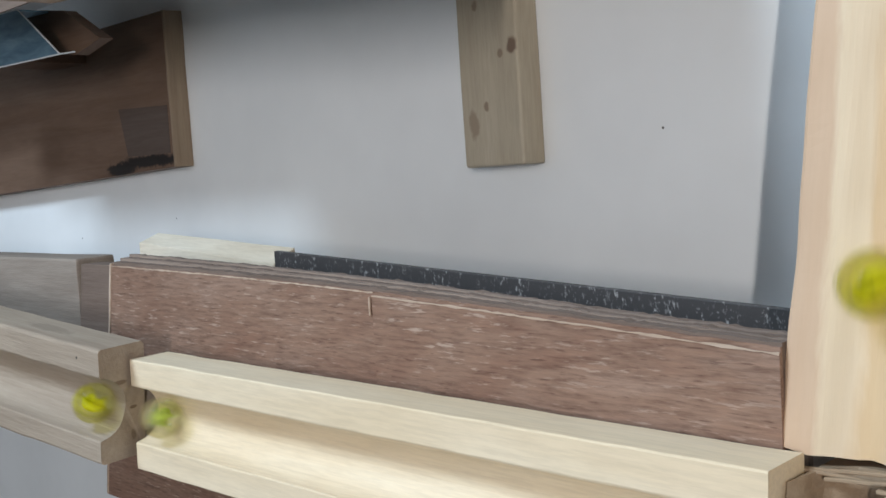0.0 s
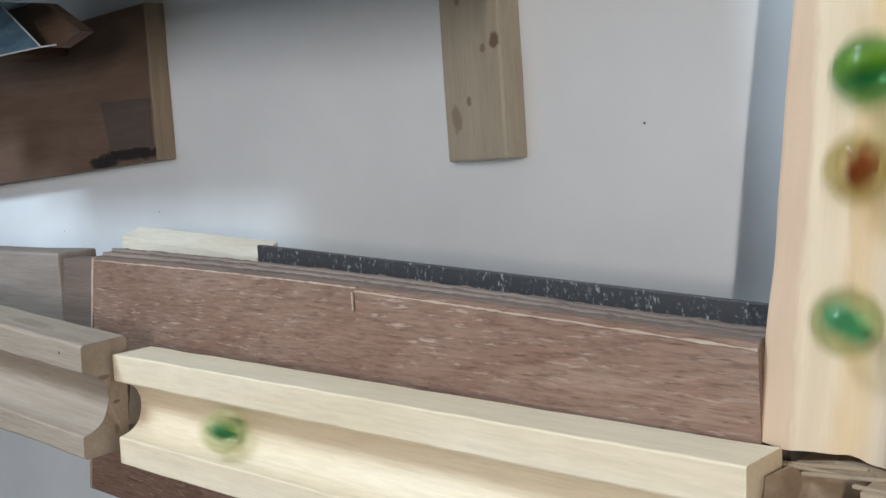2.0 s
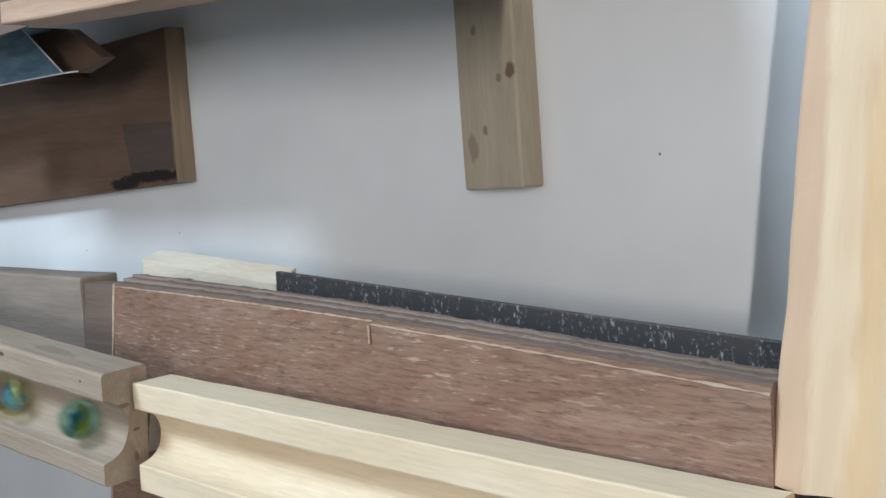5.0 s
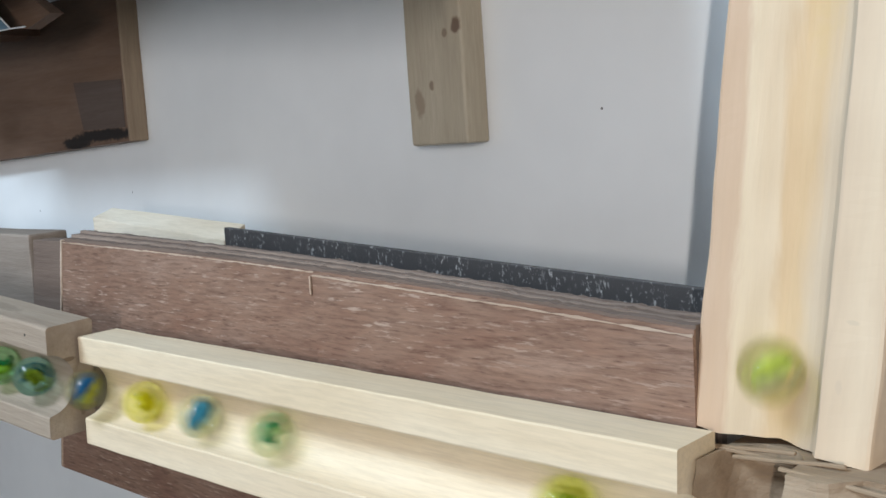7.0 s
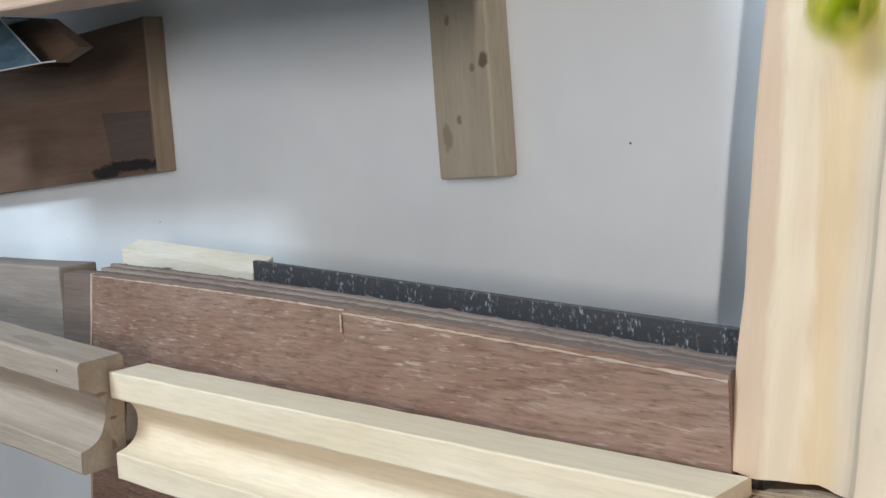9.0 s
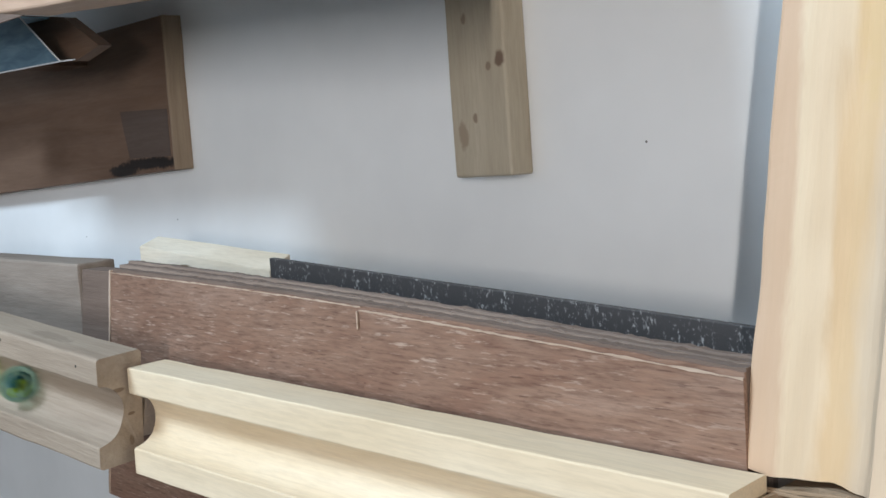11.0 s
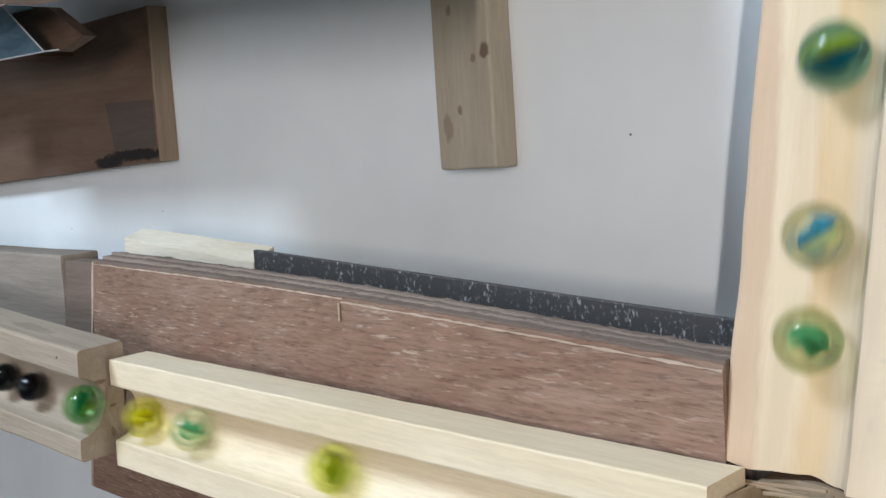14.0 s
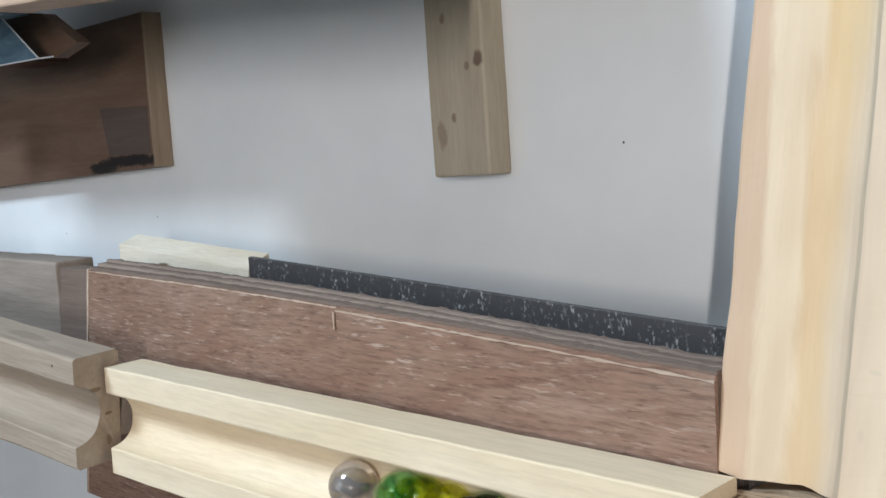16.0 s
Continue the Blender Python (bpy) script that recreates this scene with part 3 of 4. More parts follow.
def corner_block():
    e = empty_at("corner_block", 0.035, -0.055, 0.0)
    base = Vector(e.location)
    nx, ny = 60, 56
    scoop = [Vector((-0.004, -0.0506, 0.1360)).lerp(Vector((0.0077, -0.0506, 0.1300)), k / 6) for k in range(7)]
    scoop += [Vector((0.0077, -0.0506, 0.1300)).lerp(Vector((0.0077, -0.0280, 0.1190)), k / 8) for k in range(9)]
    bm = bmesh.new()
    grid = []
    for i in range(nx + 1):
        row = []
        for j in range(ny + 1):
            x = -0.0042 + 0.0822 * i / nx
            y = -0.098 + 0.0665 * j / ny
            z = 0.1335 - 0.006 * max(0.0, min(1.0, (x - 0.030) / 0.006)) - 0.0045 * max(0.0, min(1.0, (y + 0.043) / 0.010))
            # scooped bend that turns the marbles
            for q in scoop:
                d = math.hypot(x - q.x, y - q.y)
                if d < 0.0108:
                    z = min(z, q.z - math.sqrt(0.0108 ** 2 - d * d))
            z += 0.0011 * noise.noise(Vector((x * 130, y * 130, 3))) + 0.0006 * noise.noise(Vector((x * 420, y * 420, 5)))
            row.append(bm.verts.new(Vector((x, y, z)) - base))
        grid.append(row)
    for i in range(nx):
        for j in range(ny):
            bm.faces.new((grid[i][j], grid[i + 1][j], grid[i + 1][j + 1], grid[i][j + 1]))
    rim = [grid[i][0] for i in range(nx + 1)] + [grid[nx][j] for j in range(1, ny + 1)] + [grid[i][ny] for i in range(nx - 1, -1, -1)] + [grid[0][j] for j in range(ny - 1, 0, -1)]
    foot = [bm.verts.new((v.co.x, v.co.y, 0.1005)) for v in rim]
    k = len(rim)
    for i in range(k):
        bm.faces.new((rim[i], foot[i], foot[(i + 1) % k], rim[(i + 1) % k]))
    bm.faces.new(foot)
    bmesh.ops.recalc_face_normals(bm, faces=bm.faces)
    part("bend", bm, CORNER, e)
    bm = block(-0.0030, 0.077, -0.096, -0.034, 0.0, 0.1005, bevel=0.001)
    for v in bm.verts:
        v.co -= base
    part("foot", bm, GREY_WOOD, e)
    for k, (x0, x1, y, z, turn) in enumerate(((-0.012, 0.016, -0.0310, 0.1165, 3.0), (-0.006, 0.022, -0.0322, 0.1175, -2.0), (0.000, 0.030, -0.0316, 0.1190, 5.0), (0.016, 0.050, -0.0326, 0.1255, -4.0))):
        bm = block(-0.5 * (x1 - x0), 0.5 * (x1 - x0), -0.0005, 0.0005, -0.0006, 0.0006, bevel=0.0002, seg=1, cuts=4, rough=0.0005, seed=40 + k)
        bmesh.ops.transform(bm, matrix=Matrix.Translation(Vector(((x0 + x1) / 2, y, z)) - base) @ pose(0, 0, 0, 0, 0, turn), verts=bm.verts)
        part("splinter", bm, CORNER, e, "thin raised wood splinter")
    tagged(e, "rough split wood corner block with a scooped bend", "corner block")


spacer()
black_strip()
plywood_base()
side_pieces()
batten()
dark_board()
top_rail()
chute()
rails()
corner_block()


# ---------------------------------------------------------------- marbles
R = 0.0085


def glass(name, tint, clear=0.5, rough=0.01):
    """Tinted glass: part of the light goes straight through, the rest is bent and mirrored."""
    m, t, p = nodes(name)
    n = noise_tex(t, mapped(t, (160, 160, 160)), 1.0, 2.0, 0.5, 1.5)
    col = ramp(t, n, ((0.35, tuple(c * 0.9 for c in tint)), (0.65, tint)))
    link(t, col, p.inputs["Base Color"])
    p.inputs["Transmission Weight"].default_value = 1.0
    p.inputs["Roughness"].default_value = rough
    p.inputs["IOR"].default_value = 1.55
    tr = t.nodes.new("ShaderNodeBsdfTransparent")
    link(t, col, tr.inputs["Color"])
    mx = t.nodes.new("ShaderNodeMixShader")
    mx.inputs[0].default_value = 1.0 - clear
    link(t, tr.outputs[0], mx.inputs[1])
    link(t, p.outputs[0], mx.inputs[2])
    link(t, mx.outputs[0], t.nodes["Material Output"].inputs["Surface"])
    return m


def ribbon(name, a, b):
    """Coloured glass vane that lets light through."""
    m, t, p = nodes(name)
    n = noise_tex(t, mapped(t, (260, 260, 260)), 1.0, 2.0, 0.5, 0.8)
    col = ramp(t, n, ((0.42, a), (0.58, b)))
    link(t, col, p.inputs["Base Color"])
    p.inputs["Roughness"].default_value = 0.35
    tl = t.nodes.new("ShaderNodeBsdfTranslucent")
    link(t, col, tl.inputs["Color"])
    mx = t.nodes.new("ShaderNodeMixShader")
    mx.inputs[0].default_value = 0.6
    link(t, p.outputs[0], mx.inputs[1])
    link(t, tl.outputs[0], mx.inputs[2])
    link(t, mx.outputs[0], t.nodes["Material Output"].inputs["Surface"])
    return m


KINDS = {
    "yellow": ((1.0, 1.0, 0.62), (0.98, 0.93, 0.04), (0.92, 0.88, 0.10), "clear yellow glass marble with a yellow ribbon inside"),
    "lime": ((1.0, 1.0, 0.84), (0.90, 0.98, 0.35), (0.97, 0.98, 0.80), "pale lime glass marble with a light ribbon inside"),
    "olive": ((0.97, 1.0, 0.55), (0.78, 0.80, 0.03), (0.30, 0.50, 0.04), "olive yellow glass marble with a green ribbon inside"),
    "green": ((0.66, 0.92, 0.62), (0.03, 0.36, 0.16), (0.55, 0.66, 0.06), "green glass marble with a green and yellow ribbon inside"),
    "mint": ((0.97, 1.0, 0.86), (0.22, 0.66, 0.38), (0.75, 0.92, 0.55), "pale mint green glass marble with a green ribbon inside"),
    "teal": ((0.62, 0.87, 0.80), (0.01, 0.22, 0.30), (0.80, 0.74, 0.05), "dark teal glass marble with a teal and yellow ribbon inside"),
    "blue": ((0.94, 0.99, 0.84), (0.02, 0.24, 0.62), (0.85, 0.80, 0.08), "blue glass marble with a deep blue and yellow ribbon inside"),
    "sky": ((0.98, 1.0, 0.88), (0.12, 0.55, 0.80), (0.88, 0.92, 0.55), "light blue glass marble with a blue ribbon inside"),
    "red": ((1.0, 0.99, 0.80), (0.58, 0.15, 0.05), (0.66, 0.34, 0.14), "clear glass marble with a rust red ribbon inside"),
    "clear": ((0.99, 1.0, 0.94), (0.80, 0.84, 0.62), (0.90, 0.90, 0.72), "clear glass marble with a faint white ribbon inside"),
    "black": ((0.04, 0.06, 0.07), (0.01, 0.015, 0.02), (0.03, 0.04, 0.05), "almost black glass marble"),
    "silver": ((0.86, 0.76, 0.68), (0.05, 0.07, 0.14), (0.60, 0.48, 0.08), "smoky silver lustre glass marble with a dark blue and yellow ribbon"),
}
PROTO = {}


def marble_kind(kind):
    tint, a, b, label = KINDS[kind]
    e = new("marble")
    e.empty_display_size = 0.01
    bm = bmesh.new()
    bmesh.ops.create_uvsphere(bm, u_segments=40, v_segments=24, radius=R * (0.76 if kind == "black" else 1.0))
    gm = glass(kind + "_glass", tint, {"black": 0.1, "lime": 0.7, "yellow": 0.7, "silver": 0.25, "teal": 0.5, "green": 0.55}.get(kind, 0.68))
    if kind == "silver":
        gm.node_tree.nodes["Principled BSDF"].inputs["Transmission Weight"].default_value = 0.75
        gm.node_tree.nodes["Principled BSDF"].inputs["Metallic"].default_value = 0.15
        gm.node_tree.nodes["Principled BSDF"].inputs["Roughness"].default_value = 0.08
    part("glass_ball", bm, gm, e, "", True)
    vanes = (ribbon(kind + "_ribbon", a, tuple(c * 0.75 for c in a)), ribbon(kind + "_second_ribbon", b, tuple(c * 0.8 for c in b)))
    # a twisted ribbon of four curved vanes in two colours
    for leaf in range(4):
        bm = bmesh.new()
        rings = []
        for i in range(15):
            u = -1 + 2 * i / 14
            tw = leaf * 1.571 + u * 1.1
            wid = 0.0037 * math.sqrt(max(0.0, 1 - u * u)) + 0.0002
            z = u * 0.0058
            c, s = math.cos(tw), math.sin(tw)
            th = 0.0009
            ring = []
            for rr, off in ((0.0002, th), (wid, th * 0.5), (wid, -th * 0.5), (0.0002, -th)):
                ring.append(bm.verts.new((c * rr - s * off, s * rr + c * off, z)))
            rings.append(ring)
        for p0, p1 in zip(rings, rings[1:]):
            for k in range(4):
                bm.faces.new((p0[k], p1[k], p1[(k + 1) % 4], p0[(k + 1) % 4]))
        bm.faces.new(rings[0])
        bm.faces.new(list(reversed(rings[-1])))
        bmesh.ops.recalc_face_normals(bm, faces=bm.faces)
        part("ribbon", bm, vanes[leaf // 2 if kind in ("teal", "blue", "green", "silver") else leaf == 2], e, "", True)
    tagged(e, label, "marble", "marbles on the run")
    return e


# the marbles' way: feeding rail, drop to the main rail, bend, exit rail
def bend(a, b, c, n=8):
    a, b, c = Vector(a), Vector(b), Vector(c)
    return [(1 - k / n) ** 2 * a + 2 * (k / n) * (1 - k / n) * b + (k / n) ** 2 * c for k in range(n + 1)]


WAY = [Vector(p) for p in ((-1.333, 0.0838, 0.3158), (-0.294, -0.0400, 0.1600), (-0.284, -0.0426, 0.154), (-0.272, -0.0450, 0.1460))]
WAY += bend((-0.004, -0.0506, 0.1340), (0.0085, -0.0506, 0.126), (0.0077, -0.030, 0.1171))
WAY += [Vector((0.0373, 0.34, 0.0801))]
LONG = [0.0]
for p, q in zip(WAY, WAY[1:]):
    LONG.append(LONG[-1] + (q - p).length)
END = LONG[-1]


def on_way(s, rest):
    """The ball's centre s metres along the way; past the end it rolls down to its rest on the board."""
    if s <= END:
        k = 0
        while k < len(LONG) - 2 and s > LONG[k + 1]:
            k += 1
        return WAY[k].lerp(WAY[k + 1], (s - LONG[k]) / (LONG[k + 1] - LONG[k]))
    a = WAY[-1]
    far = (Vector(rest) - a).length
    u = min(1.0, (s - END) / far)
    p = a.lerp(Vector(rest), u)
    p.z = R + (a.z - R) * max(0.0, 1 - u * 4) ** 2
    return p


COUNT = [0]


def roll(kind, keys):
    n = COUNT[0]
    COUNT[0] += 1
    if kind not in PROTO:
        PROTO[kind] = marble_kind(kind)
        ob = PROTO[kind]
    else:
        ob = copy_thing(PROTO[kind], Matrix.Identity(4))
        ob.animation_data_clear()
    rest = (-0.28 + 0.024 * (n % 22) + 0.006 * math.sin(n * 2.3), 0.60 + 0.030 * (n // 22) + 0.004 * math.sin(n * 1.7), R)
    far = (Vector(rest) - WAY[-1]).length
    keys = list(keys)
    # before: it waits in the queue on the feeding rail
    wait = 0.91 - 0.0172 * n
    t0, s0 = keys[0]
    if s0 < 1.3 and t0 > 0:
        v = min(0.34, max(0.2, (keys[1][1] - s0) / (keys[1][0] - t0)))
        ts = t0 - max(0.0, s0 - wait) / v
        if ts > 0.15:
            keys = [(ts, min(wait, s0)), *keys] if s0 > wait else keys
        else:
            keys = [(0.0, max(wait, s0 - v * t0)), *keys]
    # after: it rolls on to its rest
    t1, s1 = keys[-1]
    if s1 > 1.3 and t1 < 15.9:
        keys += [(t1 + (END - s1) / 0.28, END), (t1 + (END - s1) / 0.28 + far / 0.16, END + far)]
    if s1 < 1.3 and t1 < 10:
        keys += [(t1 + (1.42 - s1) / 0.30, 1.42), (t1 + (1.42 - s1) / 0.30 + (END - 1.42) / 0.28, END), (t1 + 1.6 + far / 0.16, END + far)]
    ts, ss = [k[0] for k in keys], [k[1] for k in keys]
    m = len(ts)
    sl = [(ss[i + 1] - ss[i]) / (ts[i + 1] - ts[i]) for i in range(m - 1)]
    dv = [sl[0]] + [0.0 if a * b <= 0 else 2 * a * b / (a + b) for a, b in zip(sl, sl[1:])] + [0.0]

    def s_at(t):
        if t <= ts[0]:
            return ss[0]
        if t >= ts[-1]:
            return ss[-1]
        k = max(i for i in range(m - 1) if ts[i] <= t)
        h = ts[k + 1] - ts[k]
        u = (t - ts[k]) / h
        return ((1 + 2 * u) * (1 - u) ** 2 * ss[k] + u * (1 - u) ** 2 * h * dv[k] + u * u * (3 - 2 * u) * ss[k + 1] + u * u * (u - 1) * h * dv[k + 1])
    rnd = random.Random(n * 7 + 3)
    spin = Euler((rnd.uniform(0, 6.2), rnd.uniform(0, 6.2), rnd.uniform(0, 6.2))).to_matrix()
    rows, last, prev_s = [], None, None
    for f in range(0, 481):
        t = f / FPS
        s = s_at(t)
        p = on_way(s, rest)
        if last is not None:
            d = p - last
            if d.length > 1e-6:
                axis = Vector((0, 0, 1)).cross(d)
                if axis.length > 1e-7:
                    spin = Matrix.Rotation(min(1.4, d.length / R), 3, axis.normalized()) @ spin
        moving = last is None or (p - last).length > 2e-5
        if moving or f == 480:
            if moving and rows and f - rows[-1][2] > 1:
                rows.append(((f - 1) / FPS, held.copy(), f - 1))
            rows.append((t, Matrix.Translation(p) @ spin.to_4x4(), f))
        held = Matrix.Translation(p) @ spin.to_4x4()
        last = p
    walk(ob, [(t, q) for t, q, f in rows])


def motions():
    roll("yellow", ((0, 1.4300), (0.1, 1.4525), (0.2, 1.4740), (0.3, 1.4925)))
    roll("lime", ((0, 1.0835), (0.2, 1.1580), (0.4, 1.2445), (0.5, 1.2875), (0.7, 1.3825), (0.8, 1.4060), (0.9, 1.4345), (1, 1.4610), (1.1, 1.4875)))
    roll("yellow", ((0, 1.0490), (0.2, 1.0920), (0.4, 1.1650), (0.6, 1.2505), (0.7, 1.2945), (0.9, 1.3835), (1, 1.4070), (1.1, 1.4310), (1.2, 1.4565), (1.3, 1.4795)))
    roll("lime", ((0.2, 0.9850), (0.4, 1.0185), (0.6, 1.0685), (0.8, 1.1265), (1, 1.2080), (1.2, 1.2925), (1.4, 1.3815), (1.5, 1.4060), (1.6, 1.4310), (1.7, 1.4575), (1.8, 1.4830)))
    roll("green", ((0.5, 1.0005), (0.7, 1.0395), (0.9, 1.0875), (1.1, 1.1645), (1.3, 1.2465), (1.4, 1.2915), (1.6, 1.3825), (1.7, 1.4005), (1.8, 1.4270), (1.9, 1.4545), (2, 1.4810)))
    roll("red", ((0.7, 1.0185), (0.9, 1.0560), (1.1, 1.1210), (1.3, 1.2035), (1.5, 1.2935), (1.7, 1.3825), (1.8, 1.4035), (1.9, 1.4300), (2, 1.4575), (2.1, 1.4870)))
    roll("mint", ((0.8, 1.0055), (1, 1.0485), (1.2, 1.1050), (1.4, 1.1905), (1.6, 1.2735), (1.9, 1.3970), (2, 1.4200), (2.1, 1.4430), (2.2, 1.4660), (2.3, 1.4900)))
    roll("mint", ((1.5, 1.0105), (1.7, 1.0490), (1.9, 1.0995), (2.1, 1.1780), (2.3, 1.2635), (2.6, 1.3875), (2.7, 1.4145), (2.8, 1.4405), (2.9, 1.4680), (3, 1.4930)))
    roll("teal", ((5.3, 1.1440), (5.4, 1.1870), (5.5, 1.2330), (5.9, 1.4005), (6, 1.4290), (6.1, 1.4540), (6.2, 1.4790)))
    roll("sky", ((5.3, 1.0775), (5.4, 1.1080), (5.5, 1.1460), (5.6, 1.1860), (5.7, 1.2330), (6.1, 1.3970), (6.2, 1.4260), (6.3, 1.4520), (6.4, 1.4810)))
    roll("red", ((5.3, 1.0520), (5.5, 1.1050), (5.7, 1.1810), (5.8, 1.2260), (6.2, 1.3940), (6.3, 1.4220), (6.4, 1.4490), (6.5, 1.4760)))
    roll("teal", ((5.3, 1.0280), (5.5, 1.0775), (5.7, 1.1450), (5.9, 1.2310), (6, 1.2775), (6.3, 1.3985), (6.4, 1.4250), (6.5, 1.4500), (6.6, 1.4790)))
    roll("sky", ((5.3, 0.9880), (5.5, 1.0215), (5.7, 1.0635), (5.9, 1.1275), (6.1, 1.2100), (6.2, 1.2555), (6.5, 1.3820), (6.6, 1.4085), (6.7, 1.4370), (6.8, 1.4655), (6.9, 1.4910)))
    roll("lime", ((5.6, 0.9825), (5.8, 1.0140), (6, 1.0485), (6.2, 1.0965), (6.4, 1.1705), (6.6, 1.2550), (6.7, 1.2990), (6.9, 1.3820), (7, 1.4045), (7.1, 1.4305), (7.2, 1.4570), (7.3, 1.4830)))
    roll("olive", ((6.1, 1.0095), (6.3, 1.0430), (6.5, 1.0985), (6.7, 1.1800), (6.9, 1.2670), (7, 1.3150), (7.2, 1.3920), (7.3, 1.4195), (7.4, 1.4465), (7.5, 1.4745), (7.6, 1.4980)))
    roll("mint", ((6.4, 1.0215), (6.6, 1.0615), (6.8, 1.1050), (7, 1.1875), (7.2, 1.2740), (7.5, 1.3930), (7.6, 1.4185), (7.7, 1.4445), (7.8, 1.4725), (7.9, 1.4995)))
    roll("sky", ((6.6, 1.0390), (6.8, 1.0765), (7, 1.1455), (7.2, 1.2355), (7.3, 1.2810), (7.6, 1.3985), (7.7, 1.4205), (7.8, 1.4455), (7.9, 1.4705), (8, 1.4965)))
    roll("yellow", ((6.8, 1.0510), (7, 1.1080), (7.2, 1.1925), (7.4, 1.2810), (7.7, 1.4030), (7.8, 1.4240), (7.9, 1.4465), (8, 1.4705), (8.1, 1.4930)))
    roll("blue", ((6.8, 1.0340), (7, 1.0725), (7.2, 1.1295), (7.4, 1.2080), (7.6, 1.2920), (7.8, 1.3845), (7.9, 1.4125), (8, 1.4410), (8.1, 1.4695), (8.2, 1.4965)))
    roll("teal", ((6.9, 1.0250), (7.1, 1.0625), (7.3, 1.1275), (7.5, 1.2110), (7.7, 1.2950), (7.9, 1.3890), (8, 1.4180), (8.1, 1.4455), (8.2, 1.4735)))
    roll("green", ((7, 1.0180), (7.2, 1.0575), (7.4, 1.1200), (7.6, 1.2050), (7.7, 1.2570), (8, 1.3880), (8.1, 1.4125), (8.2, 1.4400)))
    roll("lime", ((7.2, 1.0280), (7.4, 1.0805), (7.6, 1.1625), (7.8, 1.2510), (8.1, 1.3855), (8.2, 1.4070)))
    roll("sky", ((7.3, 1.0355), (7.5, 1.0835), (7.7, 1.1635), (7.9, 1.2525), (8.2, 1.3845)))
    roll("red", ((7.3, 1.0115), (7.5, 1.0560), (7.7, 1.1200), (7.9, 1.1925), (8, 1.2415)))
    roll("olive", ((7.4, 1.0135), (7.6, 1.0530), (7.8, 1.1090), (8, 1.1905), (8.1, 1.2365)))
    roll("clear", ((7.8, 1.0055), (7.9, 1.0245), (8, 1.0435), (8.1, 1.0585), (8.2, 1.0775)))
    roll("teal", ((11, 0.9910), (11.2, 1.0470), (11.4, 1.1240), (11.6, 1.2140), (11.7, 1.2625), (12, 1.3875), (12.2, 1.4190), (12.4, 1.4610), (12.6, 1.5045)))
    roll("mint", ((11.1, 0.9905), (11.3, 1.0500), (11.5, 1.1230), (11.7, 1.2150), (11.8, 1.2650), (12.2, 1.3980), (12.4, 1.4365), (12.6, 1.4775), (12.7, 1.4975)))
    roll("lime", ((11.3, 0.9915), (11.5, 1.0505), (11.7, 1.1105), (11.9, 1.2005), (12, 1.2505), (12.3, 1.3920), (12.5, 1.4255), (12.7, 1.4640), (12.9, 1.5035)))
    roll("lime", ((11.4, 0.9925), (11.6, 1.0555), (11.8, 1.1190), (12, 1.2060), (12.1, 1.2435), (12.4, 1.3910), (12.6, 1.4280), (12.8, 1.4640), (13, 1.5025)))
    roll("sky", ((11.5, 1.0045), (11.7, 1.0515), (11.9, 1.1115), (12.1, 1.2005), (12.2, 1.2415), (13.1, 1.3910), (13.3, 1.4200), (13.5, 1.4570), (13.7, 1.4965)))
    roll("teal", ((11.6, 0.9830), (11.8, 1.0130), (12, 1.0660), (12.2, 1.1345), (12.4, 1.2255), (13.3, 1.3945), (13.5, 1.4260), (13.7, 1.4620), (13.9, 1.4985)))
    roll("teal", ((12, 0.9985), (12.2, 1.0370), (12.4, 1.0920), (12.6, 1.1675), (12.8, 1.2525), (13.4, 1.3910), (13.6, 1.4235), (13.8, 1.4590), (14, 1.4915)))
    roll("sky", ((12.1, 0.9980), (12.3, 1.0330), (12.5, 1.0785), (12.7, 1.1560), (12.9, 1.2415), (13.6, 1.3875), (13.8, 1.4170), (14, 1.4475), (14.2, 1.4825), (14.3, 1.4995)))
    roll("mint", ((12.3, 1.0020), (12.5, 1.0490), (12.7, 1.1025), (12.9, 1.1810), (13.1, 1.2580), (13.8, 1.3945), (14, 1.4215), (14.2, 1.4525), (14.4, 1.4855), (14.5, 1.5015)))
    roll("blue", ((12.3, 0.9835), (12.5, 1.0245), (12.7, 1.0715), (12.9, 1.1435), (13.1, 1.2230), (14.1, 1.3865), (14.3, 1.4125), (14.5, 1.4385), (14.7, 1.4705), (14.9, 1.5025)))
    roll("clear", ((12.5, 1.0020), (12.7, 1.0435), (12.9, 1.0965), (13.1, 1.1800), (13.2, 1.2225), (14.4, 1.3865), (14.6, 1.4100), (14.8, 1.4430), (15, 1.4765), (15.1, 1.4935)))
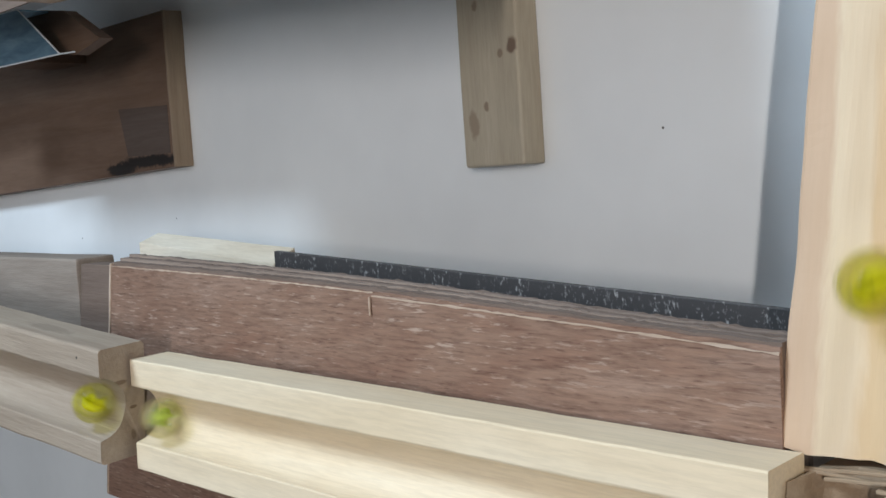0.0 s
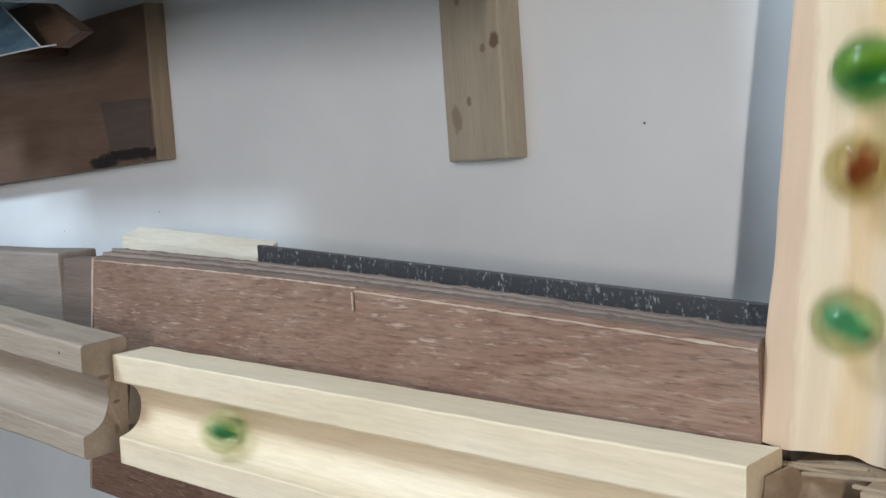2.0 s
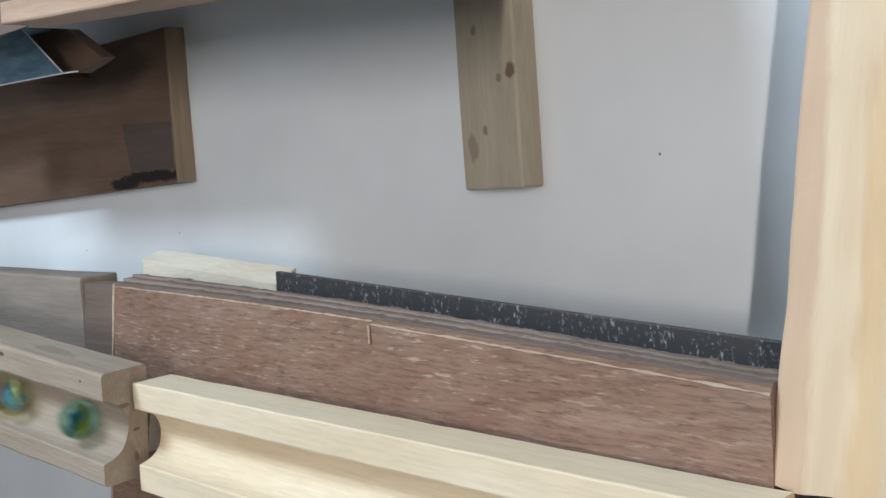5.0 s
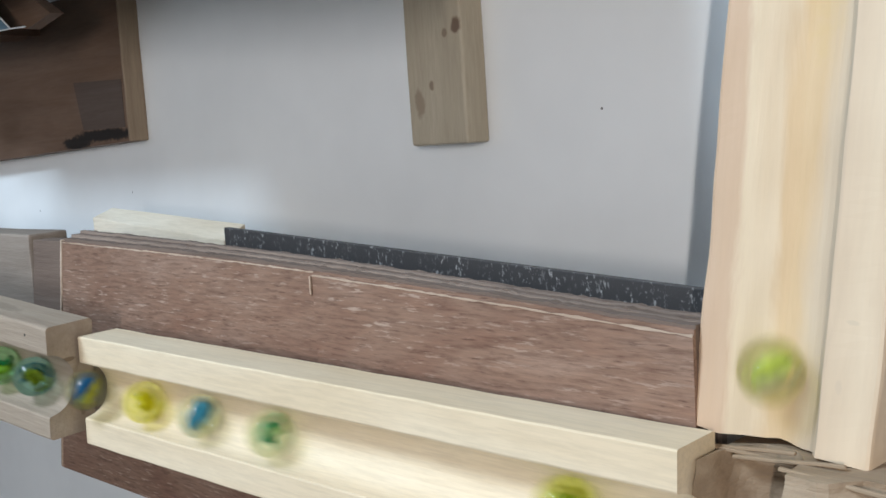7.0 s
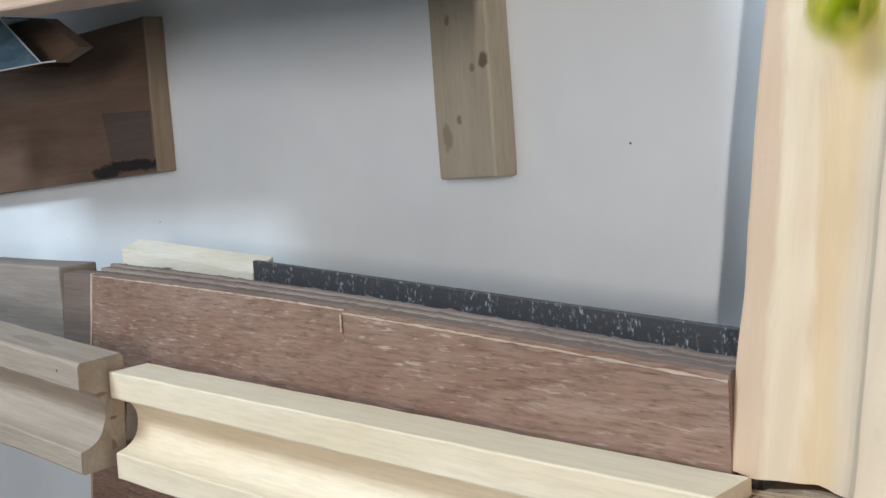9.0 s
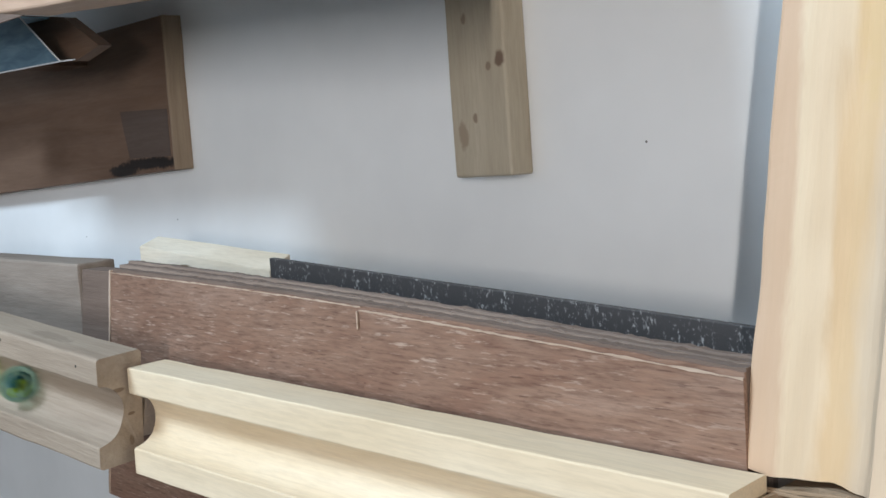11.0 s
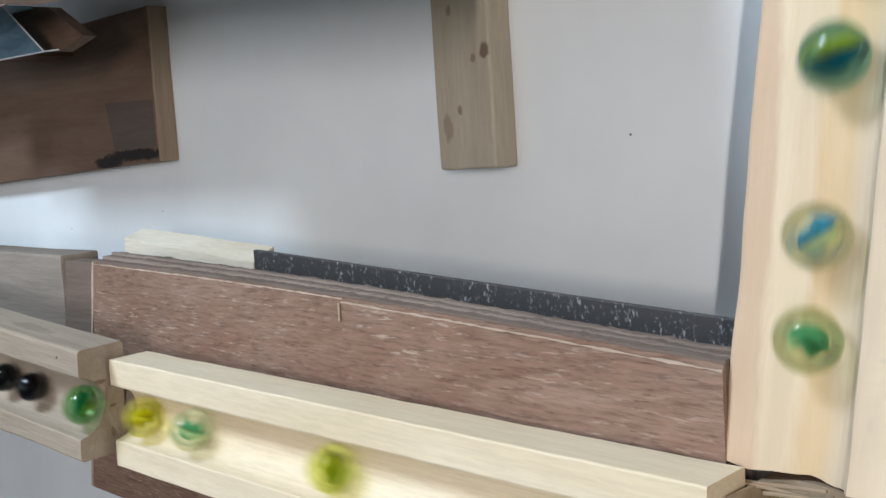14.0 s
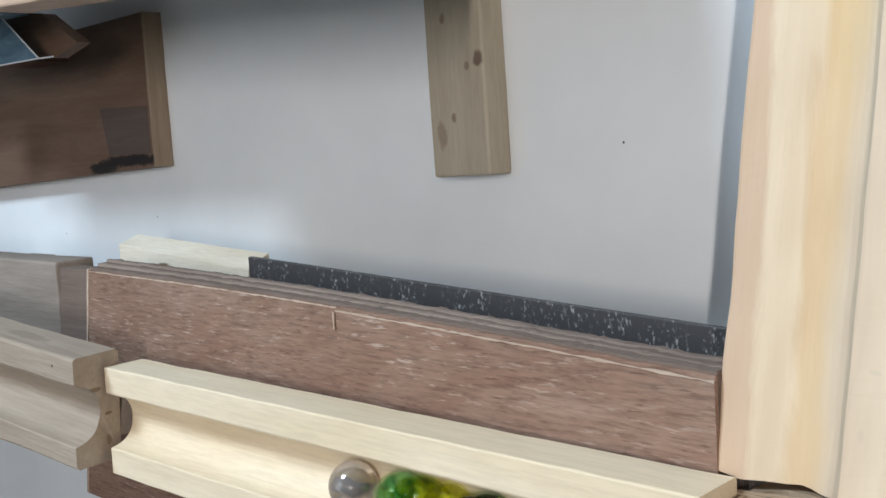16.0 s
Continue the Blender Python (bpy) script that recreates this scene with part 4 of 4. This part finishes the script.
    roll("yellow", ((12.5, 0.9820), (12.7, 1.0200), (12.9, 1.0635), (13.1, 1.1325), (13.3, 1.2150), (13.4, 1.2630), (14.6, 1.3885), (14.8, 1.4190), (15, 1.4515), (15.2, 1.4855), (15.3, 1.5035)))
    roll("olive", ((12.7, 0.9880), (12.9, 1.0250), (13.1, 1.0805), (13.3, 1.1645), (13.5, 1.2530), (14.8, 1.3875), (15, 1.4070), (15.2, 1.4345), (15.4, 1.4650), (15.6, 1.4975)))
    roll("lime", ((12.9, 1.0075), (13.1, 1.0555), (13.3, 1.1115), (13.5, 1.2010), (13.7, 1.2810), (15.1, 1.3900), (15.3, 1.4180), (15.5, 1.4525), (15.7, 1.4845), (15.8, 1.5005)))
    roll("olive", ((13.2, 0.9980), (13.4, 1.0215), (13.6, 1.0615), (13.8, 1.1255), (14, 1.2050), (14.1, 1.2490)))
    roll("mint", ((13.4, 0.9980), (13.6, 1.0220), (13.8, 1.0635), (14, 1.1200), (14.2, 1.1995), (14.3, 1.2405)))
    roll("yellow", ((13.6, 0.9955), (13.8, 1.0330), (14, 1.0845), (14.2, 1.1695), (14.4, 1.2530)))
    roll("green", ((13.8, 1.0020), (14, 1.0555), (14.2, 1.1180), (14.4, 1.2020), (14.6, 1.2780)))
    roll("black", ((14, 1.0170), (14.2, 1.0795), (14.4, 1.1465), (14.6, 1.2315), (14.7, 1.2710)))
    roll("black", ((14, 0.9950), (14.2, 1.0575), (14.4, 1.1155), (14.6, 1.2060), (14.8, 1.2790)))
    roll("mint", ((14.2, 1.0140), (14.4, 1.0815), (14.6, 1.1515), (14.8, 1.2415), (15, 1.2790)))
    roll("yellow", ((14.3, 1.0185), (14.5, 1.0785), (14.7, 1.1475), (14.9, 1.2275), (15.1, 1.2490), (15.4, 1.2620)))
    roll("green", ((14.4, 1.0235), (14.6, 1.0735), (14.8, 1.1340), (15, 1.2090), (15.2, 1.2305), (15.5, 1.2425)))
    roll("silver", ((14.4, 1.0080), (14.6, 1.0455), (14.8, 1.0965), (15, 1.1790), (15.2, 1.2070), (15.5, 1.2190)))


motions()
